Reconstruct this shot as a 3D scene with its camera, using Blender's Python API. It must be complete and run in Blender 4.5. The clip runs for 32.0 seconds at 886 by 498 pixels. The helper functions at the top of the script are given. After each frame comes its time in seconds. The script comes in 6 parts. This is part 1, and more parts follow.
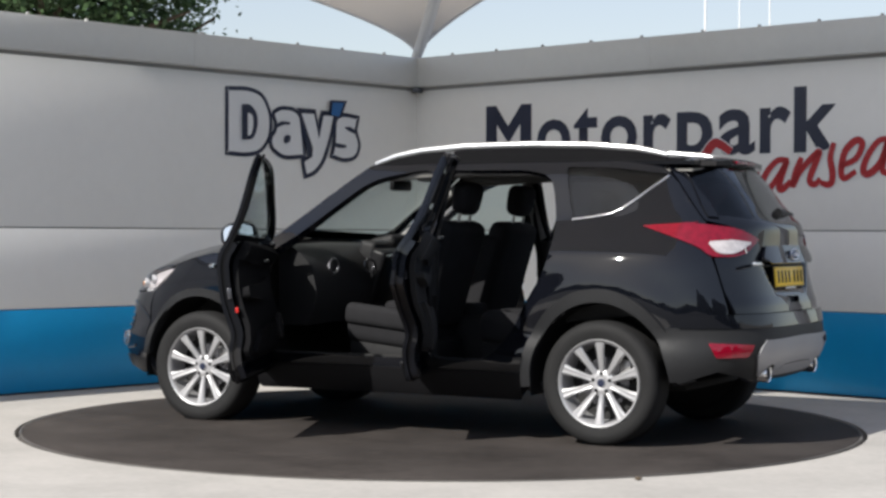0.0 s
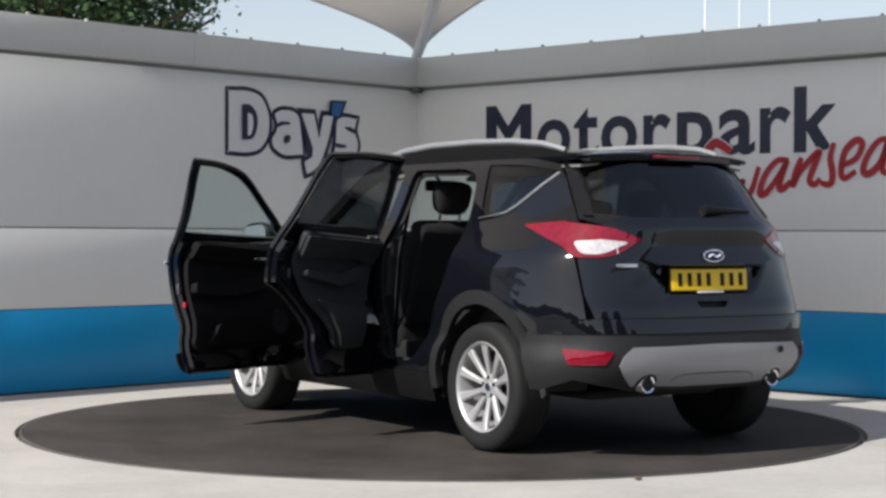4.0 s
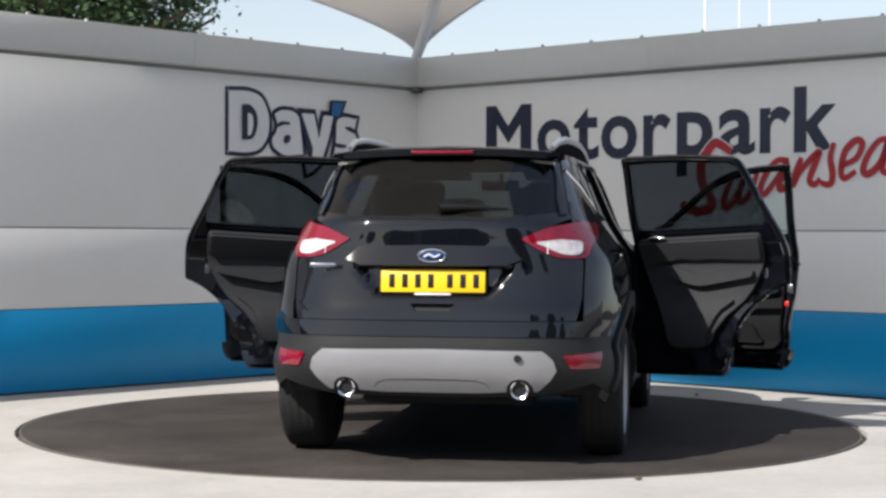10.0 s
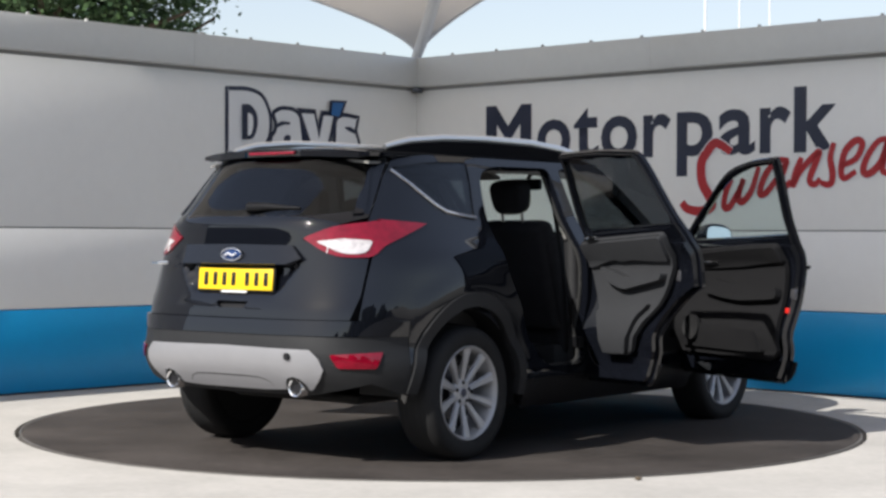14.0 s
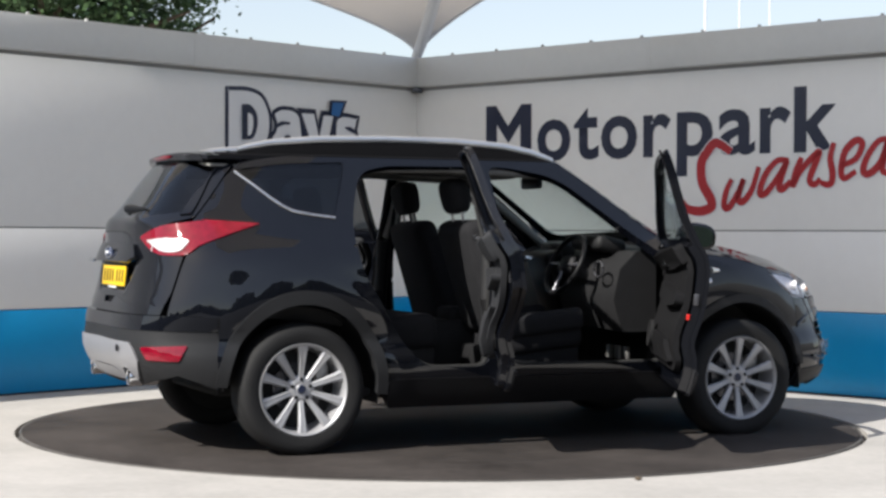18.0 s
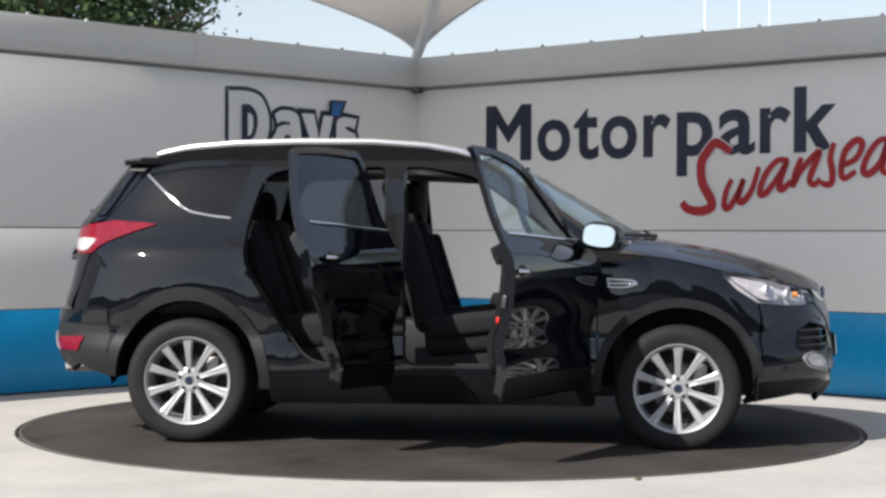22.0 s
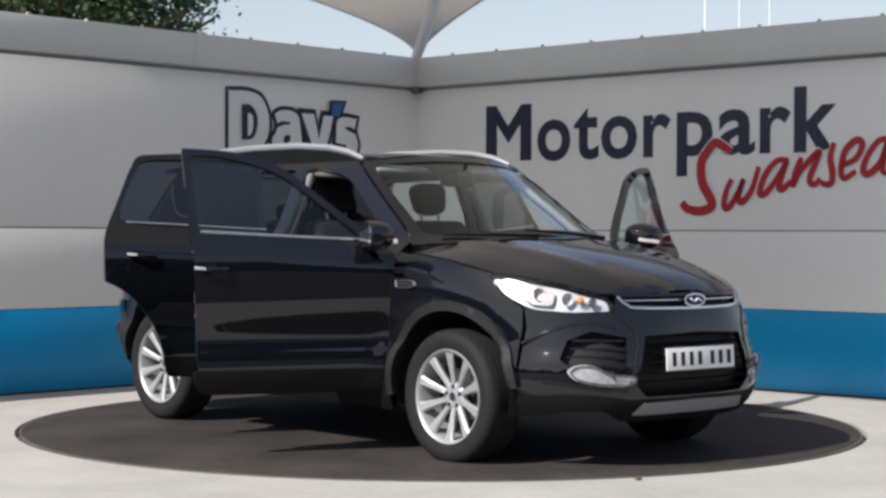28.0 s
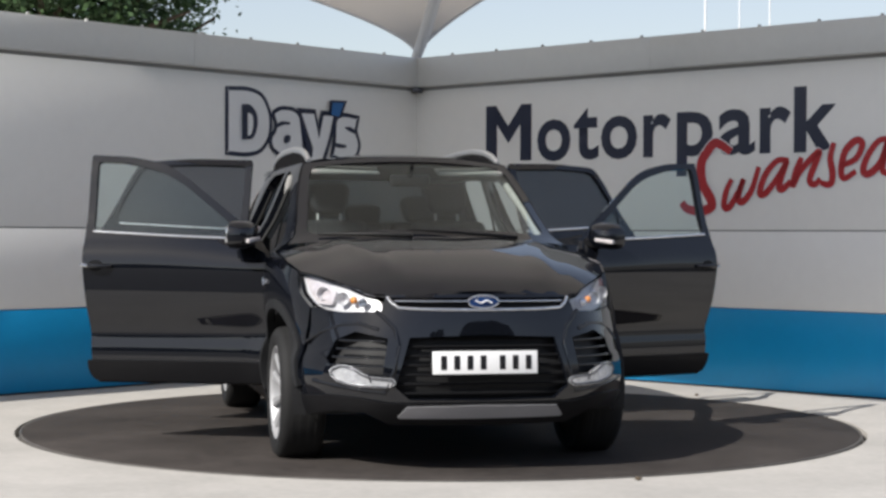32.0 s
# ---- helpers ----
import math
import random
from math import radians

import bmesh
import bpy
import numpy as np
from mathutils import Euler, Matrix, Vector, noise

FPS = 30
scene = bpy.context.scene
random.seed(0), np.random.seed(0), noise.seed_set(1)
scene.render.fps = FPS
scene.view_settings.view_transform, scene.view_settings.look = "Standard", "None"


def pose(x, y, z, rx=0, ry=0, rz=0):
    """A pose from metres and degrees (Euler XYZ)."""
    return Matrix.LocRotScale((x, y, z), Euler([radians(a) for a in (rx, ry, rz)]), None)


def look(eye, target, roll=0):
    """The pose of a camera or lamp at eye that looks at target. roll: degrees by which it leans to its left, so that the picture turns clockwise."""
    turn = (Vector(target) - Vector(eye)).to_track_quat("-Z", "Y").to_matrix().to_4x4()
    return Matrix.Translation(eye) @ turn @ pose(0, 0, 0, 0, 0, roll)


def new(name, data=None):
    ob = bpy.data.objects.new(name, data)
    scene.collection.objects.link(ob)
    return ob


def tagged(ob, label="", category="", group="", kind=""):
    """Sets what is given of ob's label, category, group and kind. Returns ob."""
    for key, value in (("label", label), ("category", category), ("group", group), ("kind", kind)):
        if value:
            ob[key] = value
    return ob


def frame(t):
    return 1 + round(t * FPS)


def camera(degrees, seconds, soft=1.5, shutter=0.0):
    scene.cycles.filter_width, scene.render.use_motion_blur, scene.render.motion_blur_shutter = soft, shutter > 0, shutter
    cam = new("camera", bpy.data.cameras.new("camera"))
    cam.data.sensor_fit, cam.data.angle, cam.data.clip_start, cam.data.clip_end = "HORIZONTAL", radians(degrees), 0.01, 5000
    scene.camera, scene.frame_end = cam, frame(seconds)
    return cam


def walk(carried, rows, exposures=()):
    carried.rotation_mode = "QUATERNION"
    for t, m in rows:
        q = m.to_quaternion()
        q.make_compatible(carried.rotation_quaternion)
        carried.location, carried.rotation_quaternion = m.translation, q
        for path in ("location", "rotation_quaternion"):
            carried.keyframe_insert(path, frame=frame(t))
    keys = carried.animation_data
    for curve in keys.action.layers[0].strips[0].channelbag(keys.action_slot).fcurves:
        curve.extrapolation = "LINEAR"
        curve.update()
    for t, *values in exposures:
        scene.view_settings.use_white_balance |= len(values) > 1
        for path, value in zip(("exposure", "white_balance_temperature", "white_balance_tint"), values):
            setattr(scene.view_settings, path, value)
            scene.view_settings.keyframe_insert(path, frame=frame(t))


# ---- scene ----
from mathutils.geometry import delaunay_2d_cdt

cam = camera(28.31, 32.0, soft=2.8)
EYE = (0.0, -10.767, 1.157)
VIEW = look(EYE, (0.0070, 0.0, 1.0721), 0.236)
walk(cam, [(0.0, VIEW), (32.0, VIEW)], [(0.0, 0.31), (3.0, 0.23), (6.0, 0.36), (9.0, 0.43), (13.0, 0.47), (17.0, 0.49), (20.0, 0.57), (22.0, 0.45), (23.0, 0.39), (25.0, 0.31), (28.0, 0.23), (30.0, 0.26), (32.0, 0.27)])

# ---- light: afternoon sun from behind the camera's left shoulder, open sky ----
SUN = Vector((-0.92, -0.85, 1.0)).normalized()
world = bpy.data.worlds.new("sky")
scene.world = world
world.use_nodes = True
sky = world.node_tree.nodes.new("ShaderNodeTexSky")
sky.sky_type = 'NISHITA'
sky.sun_disc = False
sky.sun_elevation = math.asin(SUN.z)
sky.sun_rotation = math.atan2(SUN.x, SUN.y)
sky.air_density = 1.0
sky.dust_density = 0.9
back = world.node_tree.nodes["Background"]
back.inputs["Strength"].default_value = 0.225
soft_sky = world.node_tree.nodes.new("ShaderNodeGamma")
soft_sky.inputs["Gamma"].default_value = 0.62
haze = world.node_tree.nodes.new("ShaderNodeHueSaturation")
haze.inputs["Saturation"].default_value = 0.92
haze.inputs["Hue"].default_value = 0.513
world.node_tree.links.new(sky.outputs["Color"], soft_sky.inputs["Color"])
world.node_tree.links.new(soft_sky.outputs["Color"], haze.inputs["Color"])
world.node_tree.links.new(haze.outputs["Color"], back.inputs["Color"])

sun = new("sun", bpy.data.lights.new("sun", 'SUN'))
sun.data.energy = 5.2
sun.data.angle = radians(0.53)
sun.data.color = (1.0, 0.965, 0.905)
sun.matrix_world = look(SUN * 30, (0, 0, 0))


# ---- materials ----
def mat(name, col, rough=0.5, metal=0.0, var=0.0, scale=3.0, bump=0.0, bscale=40.0, coat=0.0, spec=0.5, col2=None, jitter=0.0, rvar=0.0):
    """A surface: two scales of tone, fine relief and uneven gloss."""
    m = bpy.data.materials.new(name)
    m.use_nodes = True
    nt = m.node_tree
    b = nt.nodes["Principled BSDF"]
    b.inputs["Base Color"].default_value = (*col, 1)
    b.inputs["Roughness"].default_value = rough
    b.inputs["Metallic"].default_value = metal
    b.inputs["Specular IOR Level"].default_value = spec
    b.inputs["Coat Weight"].default_value = coat
    b.inputs["Coat Roughness"].default_value = 0.03
    co = nt.nodes.new("ShaderNodeTexCoord")
    if var > 0 or rvar > 0:
        n1 = nt.nodes.new("ShaderNodeTexNoise")
        n1.inputs["Scale"].default_value = scale
        n1.inputs["Detail"].default_value = 6
        n1.inputs["Roughness"].default_value = 0.65
        nt.links.new(co.outputs["Object"], n1.inputs["Vector"])
        n2 = nt.nodes.new("ShaderNodeTexNoise")
        n2.inputs["Scale"].default_value = scale * 17
        n2.inputs["Detail"].default_value = 3
        nt.links.new(co.outputs["Object"], n2.inputs["Vector"])
        add = nt.nodes.new("ShaderNodeMath")
        add.operation = 'MULTIPLY_ADD'
        nt.links.new(n2.outputs["Fac"], add.inputs[0])
        add.inputs[1].default_value = 0.4
        nt.links.new(n1.outputs["Fac"], add.inputs[2])
        ramp = nt.nodes.new("ShaderNodeMapRange")
        ramp.inputs["From Min"].default_value = 0.4
        ramp.inputs["From Max"].default_value = 1.0
        nt.links.new(add.outputs[0], ramp.inputs["Value"])
        if var > 0:
            mix = nt.nodes.new("ShaderNodeMix")
            mix.data_type = 'RGBA'
            lo = col2 if col2 else tuple(c * (1 - var) for c in col)
            hi = tuple(min(1, c * (1 + var)) for c in col)
            mix.inputs["A"].default_value = (*lo, 1)
            mix.inputs["B"].default_value = (*hi, 1)
            nt.links.new(ramp.outputs["Result"], mix.inputs["Factor"])
            nt.links.new(mix.outputs["Result"], b.inputs["Base Color"])
        if rvar > 0:
            rr = nt.nodes.new("ShaderNodeMapRange")
            rr.inputs["To Min"].default_value = max(0, rough - rvar)
            rr.inputs["To Max"].default_value = min(1, rough + rvar)
            nt.links.new(ramp.outputs["Result"], rr.inputs["Value"])
            nt.links.new(rr.outputs["Result"], b.inputs["Roughness"])
    if bump > 0:
        n3 = nt.nodes.new("ShaderNodeTexNoise")
        n3.inputs["Scale"].default_value = bscale
        n3.inputs["Detail"].default_value = 4
        nt.links.new(co.outputs["Object"], n3.inputs["Vector"])
        bp = nt.nodes.new("ShaderNodeBump")
        bp.inputs["Strength"].default_value = bump
        bp.inputs["Distance"].default_value = 0.004
        nt.links.new(n3.outputs["Fac"], bp.inputs["Height"])
        nt.links.new(bp.outputs["Normal"], b.inputs["Normal"])
    return m


def glass(name, tint, rough=0.02, gloss=0.022):
    """A thin pane: part clear tint, part mirror gloss."""
    m = bpy.data.materials.new(name)
    m.use_nodes = True
    nt = m.node_tree
    out = nt.nodes["Material Output"]
    nt.nodes.remove(nt.nodes["Principled BSDF"])
    tr = nt.nodes.new("ShaderNodeBsdfTransparent")
    tr.inputs["Color"].default_value = (*tint, 1)
    gl = nt.nodes.new("ShaderNodeBsdfGlossy")
    gl.inputs["Color"].default_value = (0.95, 0.97, 1.0, 1)
    gl.inputs["Roughness"].default_value = rough
    lw = nt.nodes.new("ShaderNodeLayerWeight")
    pw = nt.nodes.new("ShaderNodeMath")
    pw.operation = 'POWER'
    pw.inputs[1].default_value = 5.0
    lw.inputs["Blend"].default_value = 0.5
    nt.links.new(lw.outputs["Facing"], pw.inputs[0])
    fr = nt.nodes.new("ShaderNodeMapRange")
    fr.inputs["To Min"].default_value = gloss
    nt.links.new(pw.outputs[0], fr.inputs["Value"])
    mx = nt.nodes.new("ShaderNodeMixShader")
    nt.links.new(fr.outputs["Result"], mx.inputs["Fac"])
    nt.links.new(tr.outputs["BSDF"], mx.inputs[1])
    nt.links.new(gl.outputs["BSDF"], mx.inputs[2])
    nt.links.new(mx.outputs["Shader"], out.inputs["Surface"])
    return m


M_CONCRETE = mat("pale_concrete", (0.405, 0.385, 0.36), 0.88, var=0.20, scale=1.3, bump=0.25, bscale=60)
M_YARD = mat("yard_asphalt", (0.055, 0.054, 0.053), 0.9, var=0.25, scale=0.3, bump=0.3, bscale=30)
M_DISC = mat("turntable_mat", (0.045, 0.039, 0.036), 0.8, var=0.62, scale=1.1, bump=0.35, bscale=140, rvar=0.1, spec=0.15)
M_RIM = mat("dirty_steel_edge", (0.16, 0.15, 0.14), 0.6, 0.5, var=0.4, scale=5, bump=0.1)
M_STEEL = mat("worn_steel", (0.42, 0.41, 0.40), 0.45, 0.8, var=0.2, scale=6, bump=0.1)
M_WALL = mat("grey_white_cladding", (0.83, 0.825, 0.81), 0.45, var=0.035, scale=0.7, rvar=0.08, bump=0.02, bscale=8)
M_WALLBLUE = mat("blue_cladding", (0.001, 0.285, 0.60), 0.38, var=0.06, scale=0.9, rvar=0.06)
M_COPING = mat("grey_coping_metal", (0.60, 0.61, 0.61), 0.42, 0.1, var=0.05, scale=1.1, rvar=0.08)
M_HEDGE = mat("unseen_dark_foliage", (0.030, 0.040, 0.022), 0.9, var=0.5, scale=0.6, bump=0.8, bscale=3)
M_FARWALL = mat("unseen_dull_wall", (0.075, 0.08, 0.085), 0.9, var=0.5, scale=0.3)
M_BOUNCEWALL = mat("unseen_bounce_wall", (0.25, 0.25, 0.25), 0.8, var=0.08, scale=0.4)
M_DARK = mat("dark_gap", (0.026, 0.026, 0.026), 0.9, spec=0.2)
# grey that stands in for the shadow line below the coping
M_COPESHADE = mat("coping_shade_grey", (0.30, 0.30, 0.30), 0.8, var=0.1, scale=2)
M_NAVY = mat("navy_vinyl", (0.012, 0.018, 0.045), 0.4, var=0.1, scale=2)
M_RED = mat("red_vinyl", (0.40, 0.012, 0.018), 0.4, var=0.08, scale=2)
M_BLUEV = mat("blue_vinyl", (0.02, 0.13, 0.36), 0.4)
M_FILL = mat("pale_vinyl", (0.75, 0.76, 0.78), 0.4, var=0.03)
M_MEMBRANE = mat("white_membrane", (0.78, 0.75, 0.70), 0.6, var=0.05, scale=0.8, bump=0.05, bscale=20)
_nt = M_MEMBRANE.node_tree
_mx, _tr = _nt.nodes.new("ShaderNodeMixShader"), _nt.nodes.new("ShaderNodeBsdfTranslucent")
_tr.inputs["Color"].default_value = (0.74, 0.70, 0.655, 1)
_mx.inputs["Fac"].default_value = 0.68
_nt.links.new(_nt.nodes["Principled BSDF"].outputs["BSDF"], _mx.inputs[1])
_nt.links.new(_tr.outputs["BSDF"], _mx.inputs[2])
_nt.links.new(_mx.outputs["Shader"], _nt.nodes["Material Output"].inputs["Surface"])
M_POLE = mat("white_pole_paint", (0.75, 0.76, 0.78), 0.4, var=0.04)
M_LEAF = mat("tree_leaf", (0.055, 0.105, 0.035), 0.55, var=0.5, scale=1.5)
M_BARK = mat("tree_bark", (0.10, 0.075, 0.05), 0.9, var=0.3, scale=6, bump=0.6, bscale=20)
M_PAINT = mat("black_car_paint", (0.0042, 0.0049, 0.0074), 0.03, 0.0, var=0.15, scale=30, spec=0.62)
M_CLAD = mat("grey_black_plastic", (0.017, 0.0175, 0.019), 0.55, var=0.12, scale=9, bump=0.12, bscale=400, spec=0.25)
M_TRIM = mat("black_trim", (0.008, 0.008, 0.009), 0.38, var=0.1, scale=10, spec=0.15)
M_RUBBER = mat("tyre_rubber", (0.012, 0.012, 0.0125), 0.75, var=0.25, scale=9, bump=0.15, bscale=90, spec=0.3)
M_ALLOY = mat("silver_alloy", (0.42, 0.42, 0.43), 0.42, 0.45, var=0.04, scale=8)
M_CHROME = mat("chrome", (0.80, 0.81, 0.83), 0.08, 1.0)
M_RAIL = mat("satin_aluminium", (0.74, 0.75, 0.77), 0.30, 0.9, var=0.03, scale=9)
M_SILVER = mat("silver_plastic", (0.29, 0.29, 0.305), 0.42, 0.35, var=0.05, scale=6)
M_SEAT = mat("charcoal_seat_cloth", (0.015, 0.015, 0.017), 0.88, var=0.2, scale=14, bump=0.3, bscale=300, spec=0.25)
M_DASH = mat("soft_black_plastic", (0.014, 0.014, 0.015), 0.6, var=0.15, scale=14, bump=0.15, bscale=300, spec=0.3)
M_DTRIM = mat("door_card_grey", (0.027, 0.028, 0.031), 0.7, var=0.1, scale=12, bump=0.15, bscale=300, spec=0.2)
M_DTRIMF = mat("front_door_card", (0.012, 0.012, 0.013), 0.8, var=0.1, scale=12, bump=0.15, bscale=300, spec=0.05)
M_LINER = mat("grey_headliner", (0.20, 0.195, 0.185), 0.9, var=0.06, scale=12, bump=0.2, bscale=200)
M_PILLAR = mat("pale_pillar_plastic", (0.26, 0.255, 0.245), 0.6, var=0.06, scale=12)
M_CARPET = mat("black_carpet", (0.026, 0.026, 0.026), 0.95, var=0.3, scale=20, bump=0.4, bscale=200)
M_REDLENS = mat("red_lens", (0.18, 0.002, 0.013), 0.03, 0.0, coat=0.5, spec=0.5, var=0.45, scale=26)
M_CLEARLENS = mat("clear_lens_reflector", (0.58, 0.54, 0.54), 0.15, 0.2, coat=1.0, var=0.35, scale=32)
M_AMBER = mat("amber_bulb", (0.70, 0.25, 0.03), 0.2, 0.0, coat=1.0)
M_LAMPDARK = mat("dark_metal", (0.10, 0.10, 0.11), 0.25, 0.6)
M_LAMPIN = mat("lamp_reflector", (0.56, 0.56, 0.57), 0.42, 0.2, var=0.22, scale=16)
M_YELLOW = mat("yellow_plate", (0.80, 0.52, 0.010), 0.35, var=0.04, scale=12)
M_WHITE = mat("white_plate", (0.76, 0.76, 0.76), 0.35, var=0.03, scale=12)
M_MOULD = mat("matte_roof_moulding", (0.010, 0.010, 0.011), 0.95, var=0.1, scale=12, spec=0.03)
M_FOG = mat("fog_lamp_reflector", (0.55, 0.56, 0.58), 0.22, 0.4, var=0.45, scale=34, coat=1.0)
M_INK = mat("black_ink", (0.012, 0.012, 0.014), 0.5, spec=0.2)
M_BADGE = mat("blue_enamel", (0.012, 0.040, 0.14), 0.25, 0.0, spec=0.3)
M_ORANGE = mat("red_reflector", (0.55, 0.02, 0.015), 0.2, coat=0.8)
M_GLASS = glass("clear_car_glass", (0.90, 0.955, 0.94))
M_PRIVACY = glass("privacy_car_glass", (0.33, 0.35, 0.37), gloss=0.045)
M_LENS = glass("clear_lamp_glass", (0.97, 0.97, 0.98))
M_MIRROR = mat("mirror_glass", (0.85, 0.88, 0.90), 0.02, 1.0)


# ---- mesh helpers ----
def link_mesh(name, verts, faces, material, parent=None, label="", smooth=True, sharp=40):
    me = bpy.data.meshes.new(name)
    me.from_pydata([tuple(map(float, v)) for v in verts], [], [tuple(map(int, f)) for f in faces])
    me.validate()
    if smooth:
        me.shade_smooth()
        me.set_sharp_from_angle(angle=radians(sharp))
    me.materials.append(material)
    ob = new(name, me)
    if parent is not None:
        ob.parent = parent
    if label:
        ob["label"] = label
    return ob


def part(name, bm, material, parent=None, label="", smooth=True, sharp=40):
    """Links a bmesh as one mesh object under a thing or a part."""
    bmesh.ops.recalc_face_normals(bm, faces=bm.faces)
    me = bpy.data.meshes.new(name)
    bm.to_mesh(me)
    bm.free()
    if smooth:
        me.shade_smooth()
        me.set_sharp_from_angle(angle=radians(sharp))
    me.materials.append(material)
    ob = new(name, me)
    if parent is not None:
        ob.parent = parent
    if label:
        ob["label"] = label
    return ob


def add_box(bm, lo, hi, bevel=0.0, m=None, seg=2):
    """A bevelled box from corner to corner, moved by m."""
    vs = [bm.verts.new((x, y, z)) for x in (lo[0], hi[0]) for y in (lo[1], hi[1]) for z in (lo[2], hi[2])]
    fs = [(0, 1, 3, 2), (4, 6, 7, 5), (0, 4, 5, 1), (2, 3, 7, 6), (0, 2, 6, 4), (1, 5, 7, 3)]
    faces = [bm.faces.new([vs[i] for i in f]) for f in fs]
    geom = vs
    if bevel > 0:
        es = list({e for f in faces for e in f.edges})
        r = bmesh.ops.bevel(bm, geom=es, offset=bevel, segments=seg, affect='EDGES', profile=0.5)
        geom = list({v for f in r["faces"] for v in f.verts} | {v for v in vs if v.is_valid})
    if m is not None:
        bmesh.ops.transform(bm, matrix=m, verts=geom)
    return geom


def box(name, lo, hi, material, parent=None, bevel=0.004, label="", m=None, seg=2):
    bm = bmesh.new()
    add_box(bm, lo, hi, bevel, m, seg)
    return part(name, bm, material, parent, label)


def add_tube(bm, pts, radius, sides=10, closed=False, flat=1.0, cap=True):
    """A round bar along points; radius may be a list; flat squeezes it upward."""
    pts = [Vector(p) for p in pts]
    n = len(pts)
    rads = radius if isinstance(radius, (list, tuple)) else [radius] * n
    rings = []
    for i, p in enumerate(pts):
        a = pts[(i - 1) % n] if closed or i > 0 else p
        b = pts[(i + 1) % n] if closed or i < n - 1 else p
        d = (b - a).normalized()
        side = d.cross(Vector((0, 0, 1)))
        if side.length < 1e-3:
            side = d.cross(Vector((0, 1, 0)))
        side.normalize()
        up = side.cross(d)
        rings.append([bm.verts.new(p + side * math.cos(k * math.tau / sides) * rads[i] + up * math.sin(k * math.tau / sides) * rads[i] * flat) for k in range(sides)])
    for i in range(n if closed else n - 1):
        r0, r1 = rings[i], rings[(i + 1) % n]
        for k in range(sides):
            bm.faces.new((r0[k], r0[(k + 1) % sides], r1[(k + 1) % sides], r1[k]))
    if cap and not closed:
        bm.faces.new(rings[0][::-1])
        bm.faces.new(rings[-1])


def tube(name, pts, radius, material, parent=None, sides=10, closed=False, flat=1.0, label=""):
    bm = bmesh.new()
    add_tube(bm, pts, radius, sides, closed, flat)
    return part(name, bm, material, parent, label, sharp=60)


def add_lathe(bm, prof, axis_m, seg=40, closed=False, arc=None):
    """Turns a profile of (radius, along) about the y axis, then moves it by axis_m."""
    rings = []
    if arc is not None:
        for r, a in prof:
            rings.append([bm.verts.new(axis_m @ Vector((r * math.cos(radians(arc[0] + (arc[1] - arc[0]) * k / seg)), a, r * math.sin(radians(arc[0] + (arc[1] - arc[0]) * k / seg))))) for k in range(seg + 1)])
        for r0, r1 in zip(rings, rings[1:]):
            for k in range(seg):
                bm.faces.new((r0[k], r1[k], r1[k + 1], r0[k + 1]))
        return
    for r, a in prof:
        rings.append([bm.verts.new(axis_m @ Vector((r * math.cos(k * math.tau / seg), a, r * math.sin(k * math.tau / seg)))) for k in range(seg)])
    m = len(rings)
    for i in range(m if closed else m - 1):
        r0, r1 = rings[i], rings[(i + 1) % m]
        for k in range(seg):
            bm.faces.new((r0[k], r1[k], r1[(k + 1) % seg], r0[(k + 1) % seg]))


def interp(x, xs, ys):
    """Smooth monotone interpolation, for numbers or arrays."""
    xs, ys = np.asarray(xs, float), np.asarray(ys, float)
    x = np.clip(np.asarray(x, float), xs[0], xs[-1])
    d = np.diff(ys) / np.diff(xs)
    m = np.zeros(len(xs))
    m[0], m[-1] = d[0], d[-1]
    same = d[:-1] * d[1:] > 0
    m[1:-1] = np.where(same, 2 * d[:-1] * d[1:] / np.where(np.abs(d[:-1] + d[1:]) < 1e-12, 1, d[:-1] + d[1:]), 0)
    k = np.clip(np.searchsorted(xs, x) - 1, 0, len(xs) - 2)
    h = xs[k + 1] - xs[k]
    u = (x - xs[k]) / h
    return ys[k] * (1 + 2 * u) * (1 - u) ** 2 + m[k] * h * u * (1 - u) ** 2 + ys[k + 1] * u * u * (3 - 2 * u) + m[k + 1] * h * u * u * (u - 1)


def fillet(pts, seg=6):
    """A closed outline from (x, z, radius) corners."""
    out = []
    n = len(pts)
    for i in range(n):
        p = np.array(pts[i][:2], float)
        r = pts[i][2] if len(pts[i]) > 2 else 0
        if r <= 0:
            out.append(p)
            continue
        a = np.array(pts[i - 1][:2], float) - p
        b = np.array(pts[(i + 1) % n][:2], float) - p
        la, lb = np.linalg.norm(a), np.linalg.norm(b)
        r = min(r, la * 0.48, lb * 0.48)
        a, b = p + a / la * r, p + b / lb * r
        for k in range(seg + 1):
            u = k / seg
            out.append((1 - u) ** 2 * a + 2 * u * (1 - u) * p + u * u * b)
    return np.array(out)


def resample(poly, h):
    """Closed outline with edges no longer than h, its corners kept."""
    out = []
    n = len(poly)
    for i in range(n):
        a, b = poly[i], poly[(i + 1) % n]
        k = max(1, int(math.ceil(np.linalg.norm(b - a) / h)))
        for j in range(k):
            out.append(a + (b - a) * j / k)
    return np.array(out)


def inside(poly, q):
    x, y = q[:, 0], q[:, 1]
    res = np.zeros(len(q), bool)
    a, b = poly, np.roll(poly, -1, 0)
    for (x0, y0), (x1, y1) in zip(a, b):
        if y0 == y1:
            continue
        hit = ((y0 > y) != (y1 > y)) & (x < (x1 - x0) * (y - y0) / (y1 - y0) + x0)
        res ^= hit
    return res


